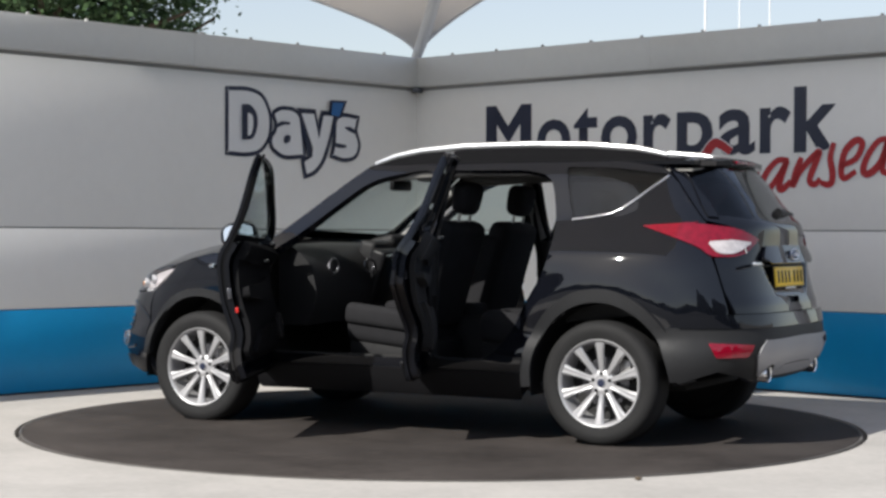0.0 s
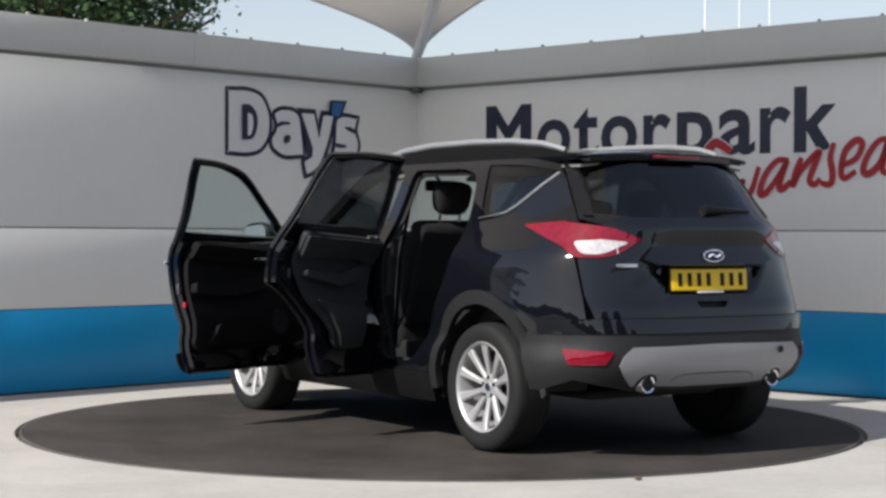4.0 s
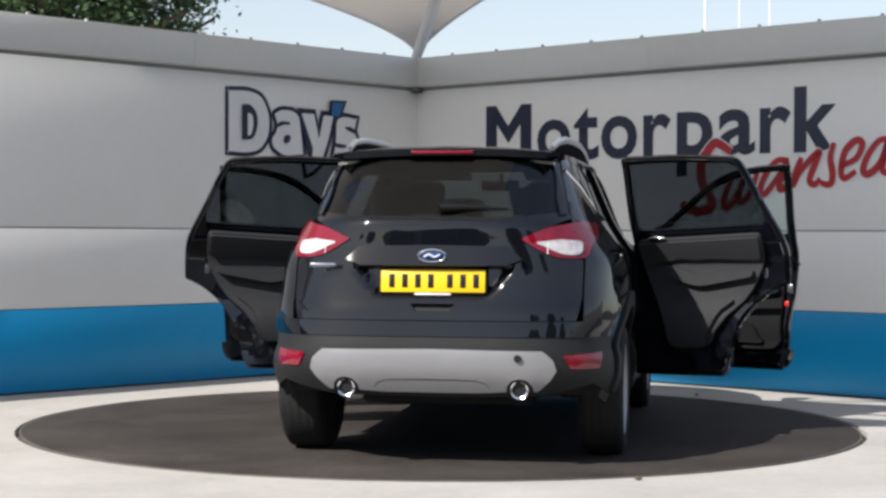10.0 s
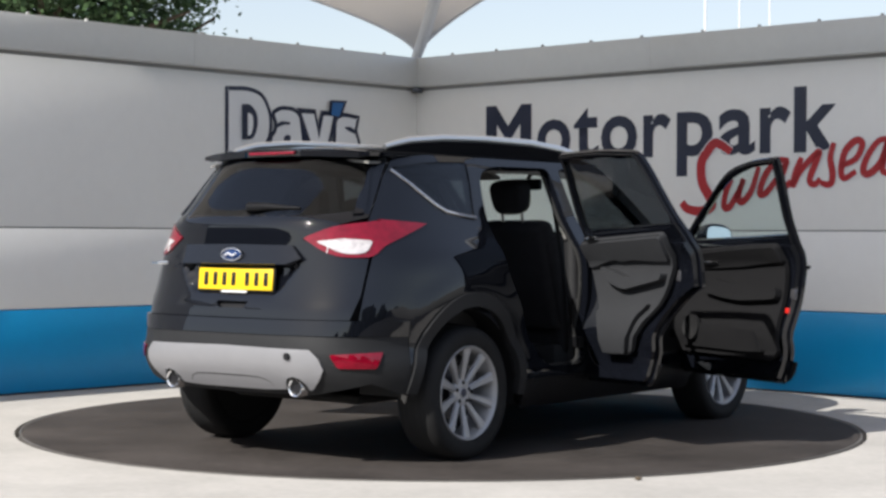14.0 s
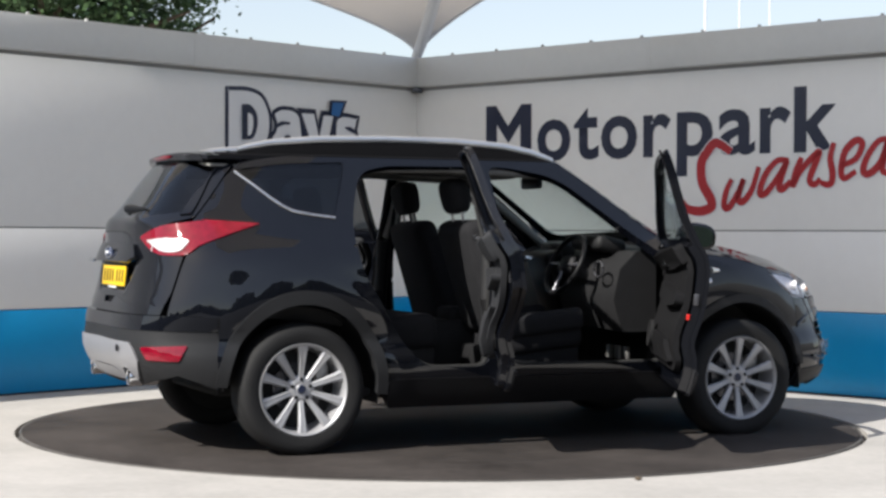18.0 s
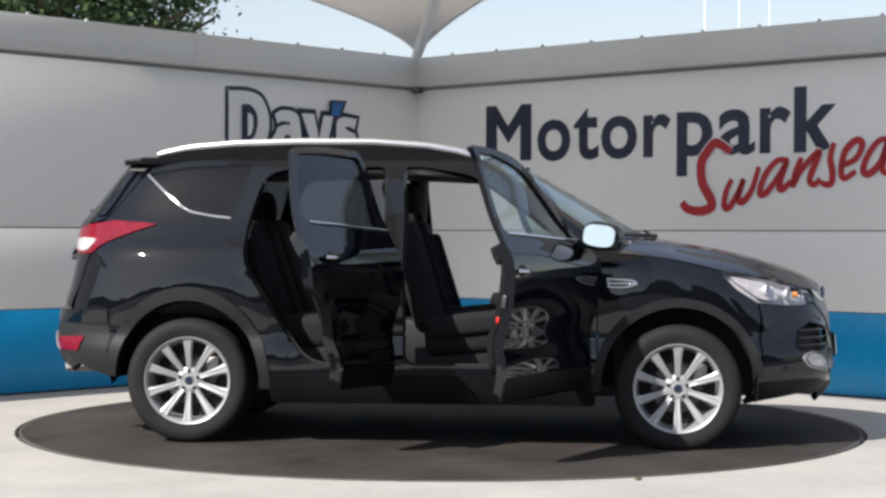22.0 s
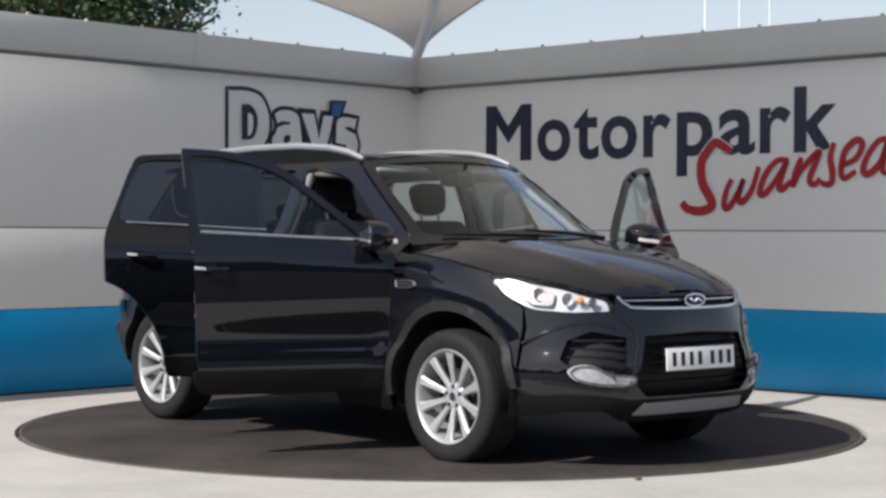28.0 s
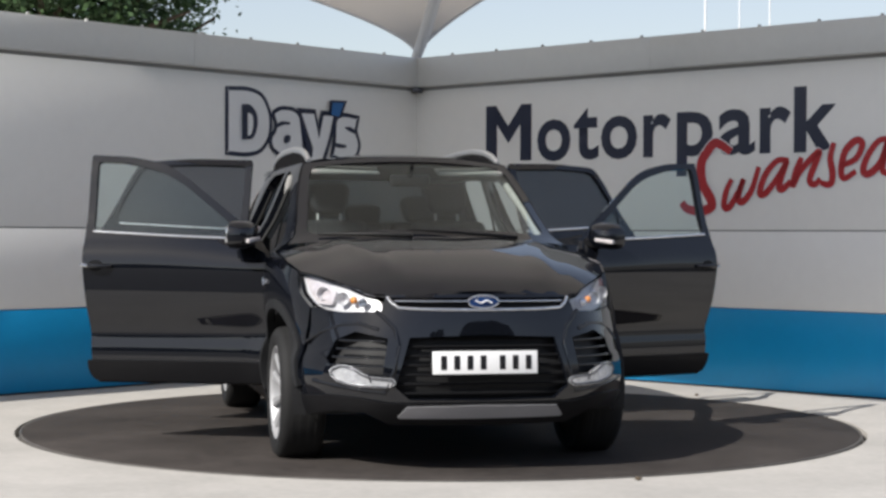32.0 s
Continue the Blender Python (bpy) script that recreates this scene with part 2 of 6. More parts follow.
def shrink(poly, d):
    """An outline moved inward by d."""
    n = len(poly)
    area = 0.5 * np.sum(poly[:, 0] * np.roll(poly[:, 1], -1) - np.roll(poly[:, 0], -1) * poly[:, 1])
    t = np.roll(poly, -1, 0) - np.roll(poly, 1, 0)
    t /= np.maximum(np.linalg.norm(t, axis=1, keepdims=True), 1e-9)
    nrm = np.stack([-t[:, 1], t[:, 0]], 1) * (1 if area > 0 else -1)
    return poly + nrm * d


def panel(name, outline, holes, fmap, thick, material, parent=None, h=0.04, label="", outset=0.0, inward=None, both=True):
    """A curved sheet: an outline with holes, laid on the surface fmap and given thickness."""
    loops = [resample(np.asarray(o, float), h) for o in (outline, *holes)]
    pts, edges = [], []
    for lp in loops:
        o = len(pts)
        pts += list(lp)
        edges += [(o + i, o + (i + 1) % len(lp)) for i in range(len(lp))]
    allp = np.array(pts)
    lo, hi = loops[0].min(0), loops[0].max(0)
    gx, gy = np.meshgrid(np.arange(lo[0] + h / 2, hi[0], h), np.arange(lo[1] + h / 2, hi[1], h))
    g = np.stack([gx.ravel(), gy.ravel()], 1)
    if len(g):
        keep = inside(loops[0], g)
        for lp in loops[1:]:
            keep &= ~inside(lp, g)
        g = g[keep]
    if len(g):
        d = np.min(np.linalg.norm(g[:, None, :] - allp[None], axis=2), axis=1)
        g = g[d > h * 0.5]
        pts += list(g)
    vo, eo, fo, *_ = delaunay_2d_cdt([Vector(p) for p in pts], edges, [], 0, 1e-6)
    P = np.array([tuple(v) for v in vo])
    F = np.array([tuple(f) for f in fo if len(f) == 3])
    c = P[F].mean(1)
    keep = inside(loops[0], c)
    for lp in loops[1:]:
        keep &= ~inside(lp, c)
    F = F[keep]
    X = fmap(P)
    e = 1e-3
    du, dv = fmap(P + [e, 0]) - fmap(P - [e, 0]), fmap(P + [0, e]) - fmap(P - [0, e])
    N = np.cross(du, dv)
    N /= np.maximum(np.linalg.norm(N, axis=1, keepdims=True), 1e-12)
    if inward is not None:
        flip = np.sum(N * (np.asarray(inward, float) - X).mean(0)) > 0
        if flip:
            N = -N
    ea, eb = X[F[:, 1]] - X[F[:, 0]], X[F[:, 2]] - X[F[:, 0]]
    sign = np.sum(np.cross(ea, eb) * N[F[:, 0]])
    if sign < 0:
        F = F[:, ::-1]
    X = X + N * outset
    k = len(X)
    verts = np.concatenate([X, X - N * thick])
    faces = [tuple(f) for f in F] + [tuple(f[::-1] + k) for f in F]
    count = {}
    for f in F:
        for a, b in ((f[0], f[1]), (f[1], f[2]), (f[2], f[0])):
            count[(a, b)] = 1
    for a, b in count:
        if (b, a) not in count:
            faces.append((b, a, a + k, b + k))
    return link_mesh(name, verts, faces, material, parent, label)


# ---- setting ----
CORNER = np.array([-0.225, 4.885])
DIR_L, DIR_R = np.array([-0.676, -0.737]), np.array([0.7285, -0.685])


def on_wall(side, s, z, out=0.0):
    """A point on a wall: s along from the corner, z up, out towards the yard."""
    d = DIR_L if side == 'L' else DIR_R
    n = np.array([0.737, -0.676]) if side == 'L' else np.array([-0.685, -0.7285])
    q = CORNER + d * s + n * out
    return np.array([q[0], q[1], z])


def wall_box(name, side, s0, s1, z0, z1, o0, o1, material, parent=None, bevel=0.004, label=""):
    d = DIR_L if side == 'L' else DIR_R
    n = np.array([0.737, -0.676]) if side == 'L' else np.array([-0.685, -0.7285])
    m = Matrix(((d[0], n[0], 0, CORNER[0]), (d[1], n[1], 0, CORNER[1]), (0, 0, 1, 0), (0, 0, 0, 1)))
    return box(name, (s0, o0, z0), (s1, o1, z1), material, parent, bevel, label, m)


def build_ground():
    bm = bmesh.new()
    seg, rings = 96, [2.545, 3.2, 4.5, 7, 11, 16, 30, 120, 900, 4000]
    vs = [[bm.verts.new((r * math.cos(k * math.tau / seg), r * math.sin(k * math.tau / seg), 0)) for k in range(seg)] for r in rings]
    for i in range(len(rings) - 1):
        for k in range(seg):
            bm.faces.new((vs[i][k], vs[i + 1][k], vs[i + 1][(k + 1) % seg], vs[i][(k + 1) % seg]))
    low = [bm.verts.new((v.co.x, v.co.y, -0.05)) for v in vs[0]]
    for k in range(seg):
        bm.faces.new((vs[0][k], vs[0][(k + 1) % seg], low[(k + 1) % seg], low[k]))
    bm.faces.new(low)
    bmesh.ops.bisect_plane(bm, geom=list(bm.verts) + list(bm.edges) + list(bm.faces), plane_co=(0, -3.4, 0), plane_no=(0, 1, 0))
    g = part("ground", bm, M_CONCRETE, smooth=False)
    tagged(g, "pale sunlit concrete yard around the turntable", "ground", kind="structure")
    g.data.materials.append(M_YARD)
    for f in g.data.polygons:
        c = f.center
        if c.length > 12 or c.y < -3.4:
            f.material_index = 1
    return g


def build_turntable():
    t = new("turntable")
    bm = bmesh.new()
    add_lathe(bm, [(0.0001, 0.004), (0.8, 0.004), (1.6, 0.004), (2.492, 0.004), (2.5, 0.0), (2.5, -0.045), (0.0001, -0.045)], pose(0, 0, 0, 90), 128)
    part("mat", bm, M_DISC, t)
    bm = bmesh.new()
    add_lathe(bm, [(2.504, 0.002), (2.516, 0.002), (2.516, -0.045), (2.504, -0.045)], pose(0, 0, 0, 90), 128, True)
    part("rim", bm, M_RIM, t, "dirty steel edge ring")
    tagged(t, "dark grey round car turntable set flush in concrete", "turntable")
    return t


def build_walls():
    for side, name in (('L', "wall_left"), ('R', "wall_right")):
        w = new(name)
        run = 9.0 if side == 'L' else 5.25
        step = 6.05
        s = 0.0
        while s < run:
            e = min(run, s + step) - 0.006
            b0 = -0.119 if side == 'R' and s == 0 else s
            wall_box("panel", side, b0, e, 0.0, 0.608, -0.12, 0.0, M_WALLBLUE, w, 0.003, "blue painted base panel")
            wall_box("panel", side, b0, e, 0.614, 1.196, -0.12, 0.0, M_WALL, w, 0.003, "light grey cladding panel")
            wall_box("panel", side, b0, e, 1.204, 2.438, -0.12, 0.0, M_WALL, w, 0.003, "light grey cladding panel")
            # strip coloured darker to draw the coping's soffit shadow on the wall
            wall_box("shade_strip", side, b0, e, 2.441, 2.495, -0.12, -0.004, M_COPESHADE, w, 0.002, "grey strip painted as the shade under the coping")
            s += step
        wall_box("base_gap", side, 0.003, run, 0.0, 0.014, -0.1, 0.003, M_DARK, w, 0.0)
        wall_box("backing", side, 0, run, 0.0, 2.5, -0.2, -0.125, M_DARK, w, 0.0)
        s = 0.0
        for k in range(4 if side == 'L' else 2):
            e = s + 2.62
            wall_box("coping", side, s + (0.085 if k == 0 else 0), e - 0.0008, 2.466, 2.720, -0.26, 0.095, M_COPING, w, 0.004, "folded grey metal coping")
            for j in range(5):
                a = on_wall(side, s + 0.483 + 0.51 * j, 2.720, 0.06)
                bm = bmesh.new()
                add_lathe(bm, [(0.0005, 0.020), (0.012, 0.020), (0.015, 0.0), (0.015, -0.004)], pose(a[0], a[1], a[2], 90), 8)
                part("rivet", bm, M_STEEL, w)
            s = e
        tagged(w, "light grey clad wall with blue base band and metal coping", "wall", kind="structure")
    b = on_wall('L', 0.06, 2.42, 0.06)
    brk = box("corner_bracket", (b[0] - 0.05, b[1] - 0.03, 2.415), (b[0] + 0.045, b[1] + 0.05, 2.455), M_LAMPDARK, None, 0.006)
    tagged(brk, "small dark metal bracket under the coping in the wall corner", "bracket")


def build_far_walls():
    """Unseen stand-ins that close the yard behind and beside the camera, for reflections and bounce: a dark tree line
    and plain walls.
    """
    rng = random.Random(11)
    n, y0, w = 160, -27.0, 80.0
    V, F = [], []
    h = [2.9 + 2.6 * (abs(k - n / 2) / (n / 2)) ** 1.5 + 0.8 * math.sin(k * 0.21) + 0.55 * math.sin(k * 0.57 + 1.0) + 0.35 * rng.random() for k in range(n + 1)]
    # taller trees on one stretch, added out of view to darken the paint's reflections
    for k in range(n + 1):
        x = -w / 2 + w * k / n
        for c, r, top in ((5.0, 4.6, 6.6), (13.5, 5.2, 8.0), (23.0, 5.0, 7.2)):
            h[k] = max(h[k], (top + 2.4) * (1 - min(1, abs(x - c) / r) ** 2.6) * (0.95 + 0.1 * rng.random()))
    for k in range(n + 1):
        x = -w / 2 + w * k / n
        dy = 0.5 * math.sin(k * 0.9) + 0.3 * rng.random()
        V += [(x, y0 + dy + 0.6, 0), (x, y0 + dy + 0.9, h[k] * 0.45), (x, y0 + dy + 0.5, h[k] * 0.85), (x, y0 + dy, h[k]), (x, y0 + dy - 0.8, 0)]
    for k in range(n):
        for j in range(4):
            F.append((k * 5 + j, k * 5 + j + 1, k * 5 + j + 6, k * 5 + j + 5))
    o = link_mesh("backdrop", V, F, M_HEDGE, smooth=False)
    tagged(o, "unseen dark uneven tree line added for the car's reflections", "tree line", kind="structure")
    # added out of view: dull left wall for reflections, pale right wall for bounce
    for name, x, y, w, rot, h in (("unseen_wall_left", -34, -4, 48, 90, 4.6), ("bounce_wall_right", 27, -8, 36, 90, 4.0)):
        o = box(name, (-w / 2, -0.2, 0), (w / 2, 0.2, h), M_BOUNCEWALL if x > 0 else M_FARWALL, None, 0.02, "", pose(x, y, 0, 0, 0, rot))
        tagged(o, "unseen plain pale wall added to bounce light into the yard" if x > 0 else "unseen plain dull grey wall added for reflections", "wall", kind="structure")


def glyph(ch, side, s0, s1, z0, z1, material, parent, label="", out=0.004):
    """One letter in the built-in font, fitted into its box on the wall."""
    cu = bpy.data.curves.new("letter", 'FONT')
    cu.body = ch
    cu.offset = 0.022
    cu.resolution_u = 4
    tmp = new("letter", cu)
    dg = bpy.context.evaluated_depsgraph_get()
    me = bpy.data.meshes.new_from_object(tmp.evaluated_get(dg))
    bpy.data.objects.remove(tmp)
    V = np.array([v.co[:2] for v in me.vertices])
    lo, hi = V.min(0), V.max(0)
    for v in me.vertices:
        a, b = (v.co.x - lo[0]) / (hi[0] - lo[0]), (v.co.y - lo[1]) / (hi[1] - lo[1])
        v.co = on_wall(side, s0 + a * (s1 - s0), z0 + b * (z1 - z0), out)
    me.materials.clear()
    me.materials.append(material)
    ob = new("letter", me)
    ob.parent = parent
    return ob


def stroke(name, side, pts, width, material, parent, out=0.006, at=(0, 0), scale=1.0, lean=0.0, rise=0.0):
    """A painted brush stroke along points in letter units on a wall."""
    P = np.array(pts, float)
    fine = []
    n = len(P)
    for i in range(n - 1):
        a, b, c, d = P[max(i - 1, 0)], P[i], P[i + 1], P[min(i + 2, n - 1)]
        for k in range(6):
            u = k / 6
            fine.append(0.5 * ((2 * b) + (c - a) * u + (2 * a - 5 * b + 4 * c - d) * u * u + (3 * b - a - 3 * c + d) * u ** 3))
    fine.append(P[-1])
    P = np.array(fine)
    m = len(P)
    T = np.gradient(P, axis=0)
    T /= np.maximum(np.linalg.norm(T, axis=1, keepdims=True), 1e-9)
    Nn = np.stack([-T[:, 1], T[:, 0]], 1)
    w = width * (0.62 + 0.38 * np.sin(np.pi * np.clip(np.linspace(0.08, 0.92, m), 0, 1)))[:, None]
    L, R = P + Nn * w / 2, P - Nn * w / 2
    verts, faces = [], []
    for q in np.concatenate([L, R]):
        x, z = q[0] + lean * q[1], q[1]
        verts.append(on_wall(side, at[0] + scale * x, at[1] + scale * z + rise * scale * x, out))
    for i in range(m - 1):
        faces.append((i, i + 1, m + i + 1, m + i))
    return link_mesh(name, verts, faces, material, parent, smooth=False)


def flat_shape(name, side, outline, out, material, parent, label=""):
    P = np.asarray(outline, float)
    return panel(name, P, [], lambda q: np.array([on_wall(side, a, b, out) for a, b in q]), 0.002, material, parent, 0.2, label, inward=(0, -30, 1))


OUTLINES = {'M': [(0, 0), (0, 1), (0.22, 1), (0.49, 0.62), (0.78, 1), (1, 1), (1, 0), (0.76, 0), (0.76, 0.66), (0.5, 0.32), (0.24, 0.66), (0.24, 0)],
            'k': [(0, 0), (0, 1), (0.3, 1), (0.3, 0.46), (0.68, 0.71), (1, 0.71), (0.56, 0.40), (0.90, 0.06), (0.60, 0.0), (0.30, 0.33), (0.3, 0)]}


# brush strokes of the red script: along the wall and up, in metres
STROKE_S = [(3.33, 1.8), (3.25, 1.85), (3.18, 1.87), (3.11, 1.8), (3.06, 1.72), (3.07, 1.57), (3.15, 1.44), (3.15, 1.38), (3.05, 1.35), (2.93, 1.37), (2.88, 1.42)]
STROKE_W1 = [(3.34, 1.59), (3.29, 1.5), (3.27, 1.39), (3.32, 1.38), (3.39, 1.48), (3.45, 1.59)]
STROKE_W2 = [(3.44, 1.59), (3.4, 1.45), (3.44, 1.42), (3.52, 1.51), (3.58, 1.68)]
STROKE_A1 = [(3.84, 1.72), (3.74, 1.72), (3.64, 1.62), (3.59, 1.49), (3.64, 1.48), (3.74, 1.59), (3.82, 1.71)]
STROKE_A2 = [(3.83, 1.72), (3.76, 1.54), (3.79, 1.51), (3.86, 1.57)]
STROKE_N1 = [(3.95, 1.74), (3.9, 1.63), (3.87, 1.52)]
STROKE_N2 = [(3.88, 1.53), (3.95, 1.65), (4.08, 1.77), (4.09, 1.75), (4.02, 1.58), (4.06, 1.54), (4.11, 1.58)]
STROKE_S2 = [(4.22, 1.84), (4.19, 1.73), (4.21, 1.62), (4.19, 1.54), (4.11, 1.55)]
STROKE_E1 = [(4.28, 1.67), (4.4, 1.72), (4.45, 1.82), (4.4, 1.85), (4.31, 1.77), (4.28, 1.63), (4.31, 1.58), (4.4, 1.63)]
STROKE_A3 = [(4.66, 1.85), (4.58, 1.84), (4.49, 1.73), (4.46, 1.63), (4.51, 1.61), (4.6, 1.69), (4.66, 1.84), (4.61, 1.65), (4.66, 1.61), (4.72, 1.64)]


def build_signs():
    sign = new("wall_lettering")
    for ch, s0, s1, z0, z1 in (('M', 0.829, 1.337, 1.789, 2.262), ('o', 1.400, 1.758, 1.772, 2.122), ('t', 1.793, 2.051, 1.776, 2.205),
                               ('o', 2.075, 2.439, 1.772, 2.122), ('r', 2.500, 2.768, 1.780, 2.118), ('p', 2.823, 3.161, 1.622, 2.122),
                               ('a', 3.213, 3.543, 1.774, 2.124), ('r', 3.583, 3.853, 1.780, 2.125), ('k', 3.881, 4.232, 1.778, 2.264)):
        if ch in OUTLINES:
            flat_shape("letter", 'R', np.array([(s0 + u * (s1 - s0), z0 + v * (z1 - z0)) for u, v in OUTLINES[ch]]), 0.004, M_NAVY, sign)
        else:
            glyph(ch, 'R', s0, s1, z0, z1, M_NAVY, sign)
    tagged(sign, "large dark navy wall lettering reading Motorpark", "sign")
    script = new("script_lettering")
    strokes = (STROKE_S, STROKE_W1, STROKE_W2, STROKE_A1, STROKE_A2, STROKE_N1, STROKE_N2, STROKE_S2, STROKE_E1, STROKE_A3)
    for k, pts in enumerate(strokes):
        stroke("stroke", 'R', pts, 0.104 if k == 0 else 0.072, M_FILL, script, 0.0065)
    for k, pts in enumerate(strokes):
        stroke("stroke", 'R', pts, 0.082 if k == 0 else 0.055, M_RED, script, 0.009)
    tagged(script, "red brush script reading Swansea on the wall", "sign")
    logo = new("dealer_logo")
    # four outlined blocks, each dark block with its pale inset and dark marks
    block_1 = [(2.232, 1.79, 0.01), (2.232, 2.338, 0.01), (1.983, 2.352, 0.1), (1.818, 2.308, 0.09), (1.725, 2.129, 0.1), (1.737, 1.944, 0.1), (1.847, 1.81, 0.09), (2.01, 1.781, 0.06)]
    block_2 = [(1.75, 2.16, 0.04), (1.645, 2.217, 0.08), (1.488, 2.212, 0.07), (1.405, 2.155, 0.06), (1.378, 1.983, 0.1), (1.352, 1.795, 0.0), (1.612, 1.768, 0.1), (1.758, 1.850, 0.08), (1.774, 1.951, 0.06), (1.70, 2.033, 0.06)]
    block_3 = [(1.462, 2.208, 0.0), (1.25, 2.206, 0.0), (1.217, 2.075, 0.0), (1.185, 2.20, 0.0), (1.007, 2.20, 0.0), (1.046, 1.998, 0.1), (1.144, 1.755, 0.1), (1.254, 1.652, 0.06), (1.377, 1.62, 0.0), (1.416, 1.784, 0.0), (1.34, 1.81, 0.0), (1.378, 1.95, 0.0)]
    block_4 = [(1.04, 2.151, 0.05), (0.94, 2.199, 0.06), (0.731, 2.177, 0.0), (0.764, 2.049, 0.02), (0.709, 1.925, 0.08), (0.763, 1.802, 0.08), (0.918, 1.767, 0.1), (1.085, 1.81, 0.0), (1.052, 1.926, 0.05)]
    stem = [(1.411, 2.164, 0.0), (1.27, 2.167, 0.0), (1.21, 1.957, 0.0), (1.159, 2.159, 0.0), (1.047, 2.16, 0.0), (1.105, 1.947, 0.1), (1.19, 1.763, 0.08), (1.274, 1.689, 0.04), (1.351, 1.664, 0.0), (1.377, 1.762, 0.0), (1.287, 1.807, 0.0), (1.281, 1.883, 0.0)]
    marks = ([(2.066, 2.202, 0.0), (1.982, 2.211, 0.06), (1.903, 2.142, 0.07), (1.897, 2.028, 0.08), (1.945, 1.925, 0.05), (2.065, 1.92, 0.0)],
             [(1.713, 2.046, 0.01), (1.644, 2.091, 0.05), (1.544, 2.083, 0.01), (1.544, 2.064, 0.01), (1.625, 2.06, 0.05), (1.70, 2.024, 0.01)],
             [(1.594, 1.978, 0.03), (1.537, 1.976, 0.03), (1.543, 1.924, 0.03), (1.60, 1.903, 0.03), (1.619, 1.935, 0.03)],
             [(0.92, 2.071, 0.01), (0.859, 2.083, 0.04), (0.764, 2.044, 0.01), (0.791, 2.019, 0.01), (0.886, 2.048, 0.02)],
             [(1.046, 1.94, 0.01), (0.966, 1.929, 0.03), (0.892, 1.922, 0.01), (0.899, 1.898, 0.01), (0.979, 1.89, 0.03), (1.045, 1.907, 0.01)])
    for k, sh in enumerate((block_1, block_2, block_3, block_4)):
        o = fillet(sh)
        flat_shape("shape", 'L', o, 0.004 + 0.003 * k, M_NAVY, logo, "dark navy outlined block")
        flat_shape("inset", 'L', fillet(stem) if k == 2 else shrink(resample(o, 0.03), 0.034), 0.0055 + 0.003 * k, M_FILL, logo, "pale grey inner block")
    for sh in marks:
        flat_shape("slot", 'L', fillet(sh), 0.0165, M_NAVY, logo)
    flat_shape("inset", 'L', fillet([(2.006, 2.137, 0.0), (1.958, 2.126, 0.04), (1.945, 2.049, 0.05), (1.969, 1.965, 0.04), (2.005, 1.95, 0.0)]), 0.0185, M_FILL, logo)
    flat_shape("tick", 'L', np.array([(1.09, 2.292), (0.892, 2.298), (0.96, 2.155), (1.106, 2.175)]), 0.0195, M_NAVY, logo)
    flat_shape("tick", 'L', np.array([(1.061, 2.274), (0.934, 2.277), (0.987, 2.158), (1.08, 2.168)]), 0.0215, M_BLUEV, logo, "slanted blue tick")
    tagged(logo, "pale blocks with thick navy outline and blue tick on wall", "logo")


def build_canopy():
    """A sagging four-corner sail over the wall corner, held low by a mast."""
    can = new("canopy")
    # corner C is out of view, set far out so the sail shades the right wall
    T, A, B, C = (Vector(p) for p in ((-0.235, 5.13, 2.79), (-5.6, 2.8, 4.2), (3.7, 0.9, 4.35), (-0.6, -6.1, 6.3)))
    n = 28

    def edge(p, c, q, u):
        return p * (1 - u) ** 2 + c * (2 * u * (1 - u)) + q * u * u
    mid = (T + A + B + C) / 4
    PA, PB = Vector((-0.34, 5.25, 3.25)), Vector((0.165, 4.92, 3.40))
    PC, PD = (B + C) / 2 + (mid - (B + C) / 2) * 0.25, (A + C) / 2 + (mid - (A + C) / 2) * 0.15

    def sail(u, v):
        a, b = edge(T, PA, A, u), edge(T, PB, B, v)
        c, d = edge(B, PC, C, u), edge(A, PD, C, v)
        return a.lerp(c, v) + b.lerp(d, u) - (T * (1 - u) * (1 - v) + A * u * (1 - v) + B * (1 - u) * v + C * u * v)
    V, F = [], []
    for i in range(n + 1):
        for j in range(n + 1):
            V.append(sail((i / n) ** 1.6, (j / n) ** 1.6))
    for i in range(n):
        for j in range(n):
            k = i * (n + 1) + j
            F.append((k, k + 1, k + n + 2, k + n + 1))
    top = [v + Vector((0, 0, 0.012)) for v in V]
    k = len(V)
    G = F + [tuple(q + k for q in reversed(f)) for f in F]
    rim = [i for i in range(n + 1)] + [i * (n + 1) + n for i in range(1, n + 1)] + [n * (n + 1) + j for j in range(n - 1, -1, -1)] + [i * (n + 1) for i in range(n - 1, 0, -1)]
    for p, q in zip(rim, rim[1:] + rim[:1]):
        G.append((p, q, q + k, p + k))
    link_mesh("membrane", V + top, G, M_MEMBRANE, can, "white tensioned fabric")
    tube("edge_cable", [V[i * (n + 1)] for i in range(n + 1)], 0.014, M_POLE, can, 8)
    tube("edge_cable", [V[j] for j in range(n + 1)], 0.014, M_POLE, can, 8)
    low = Vector((0, -0.07, -0.03))
    tube("mast", [(-0.235, 5.19, 0.0), (-0.235, 5.19, 2.70), sail(0.0, 0.0) + low] + [sail(k * 0.62, k) + low for k in (0.06, 0.13, 0.2, 0.28, 0.36)], [0.05, 0.05, 0.045, 0.05, 0.055, 0.055, 0.055, 0.055], M_POLE, can, 12, label="white bent steel mast")
    tube("post", [(-5.6, 2.8, 0.0), (-5.6, 2.8, 4.23)], 0.06, M_POLE, can, 12)
    tube("post", [(3.7, 0.9, 0.0), (3.7, 0.9, 4.38)], 0.06, M_POLE, can, 12)
    tagged(can, "white tensile fabric canopy on mast above wall corner", "canopy")


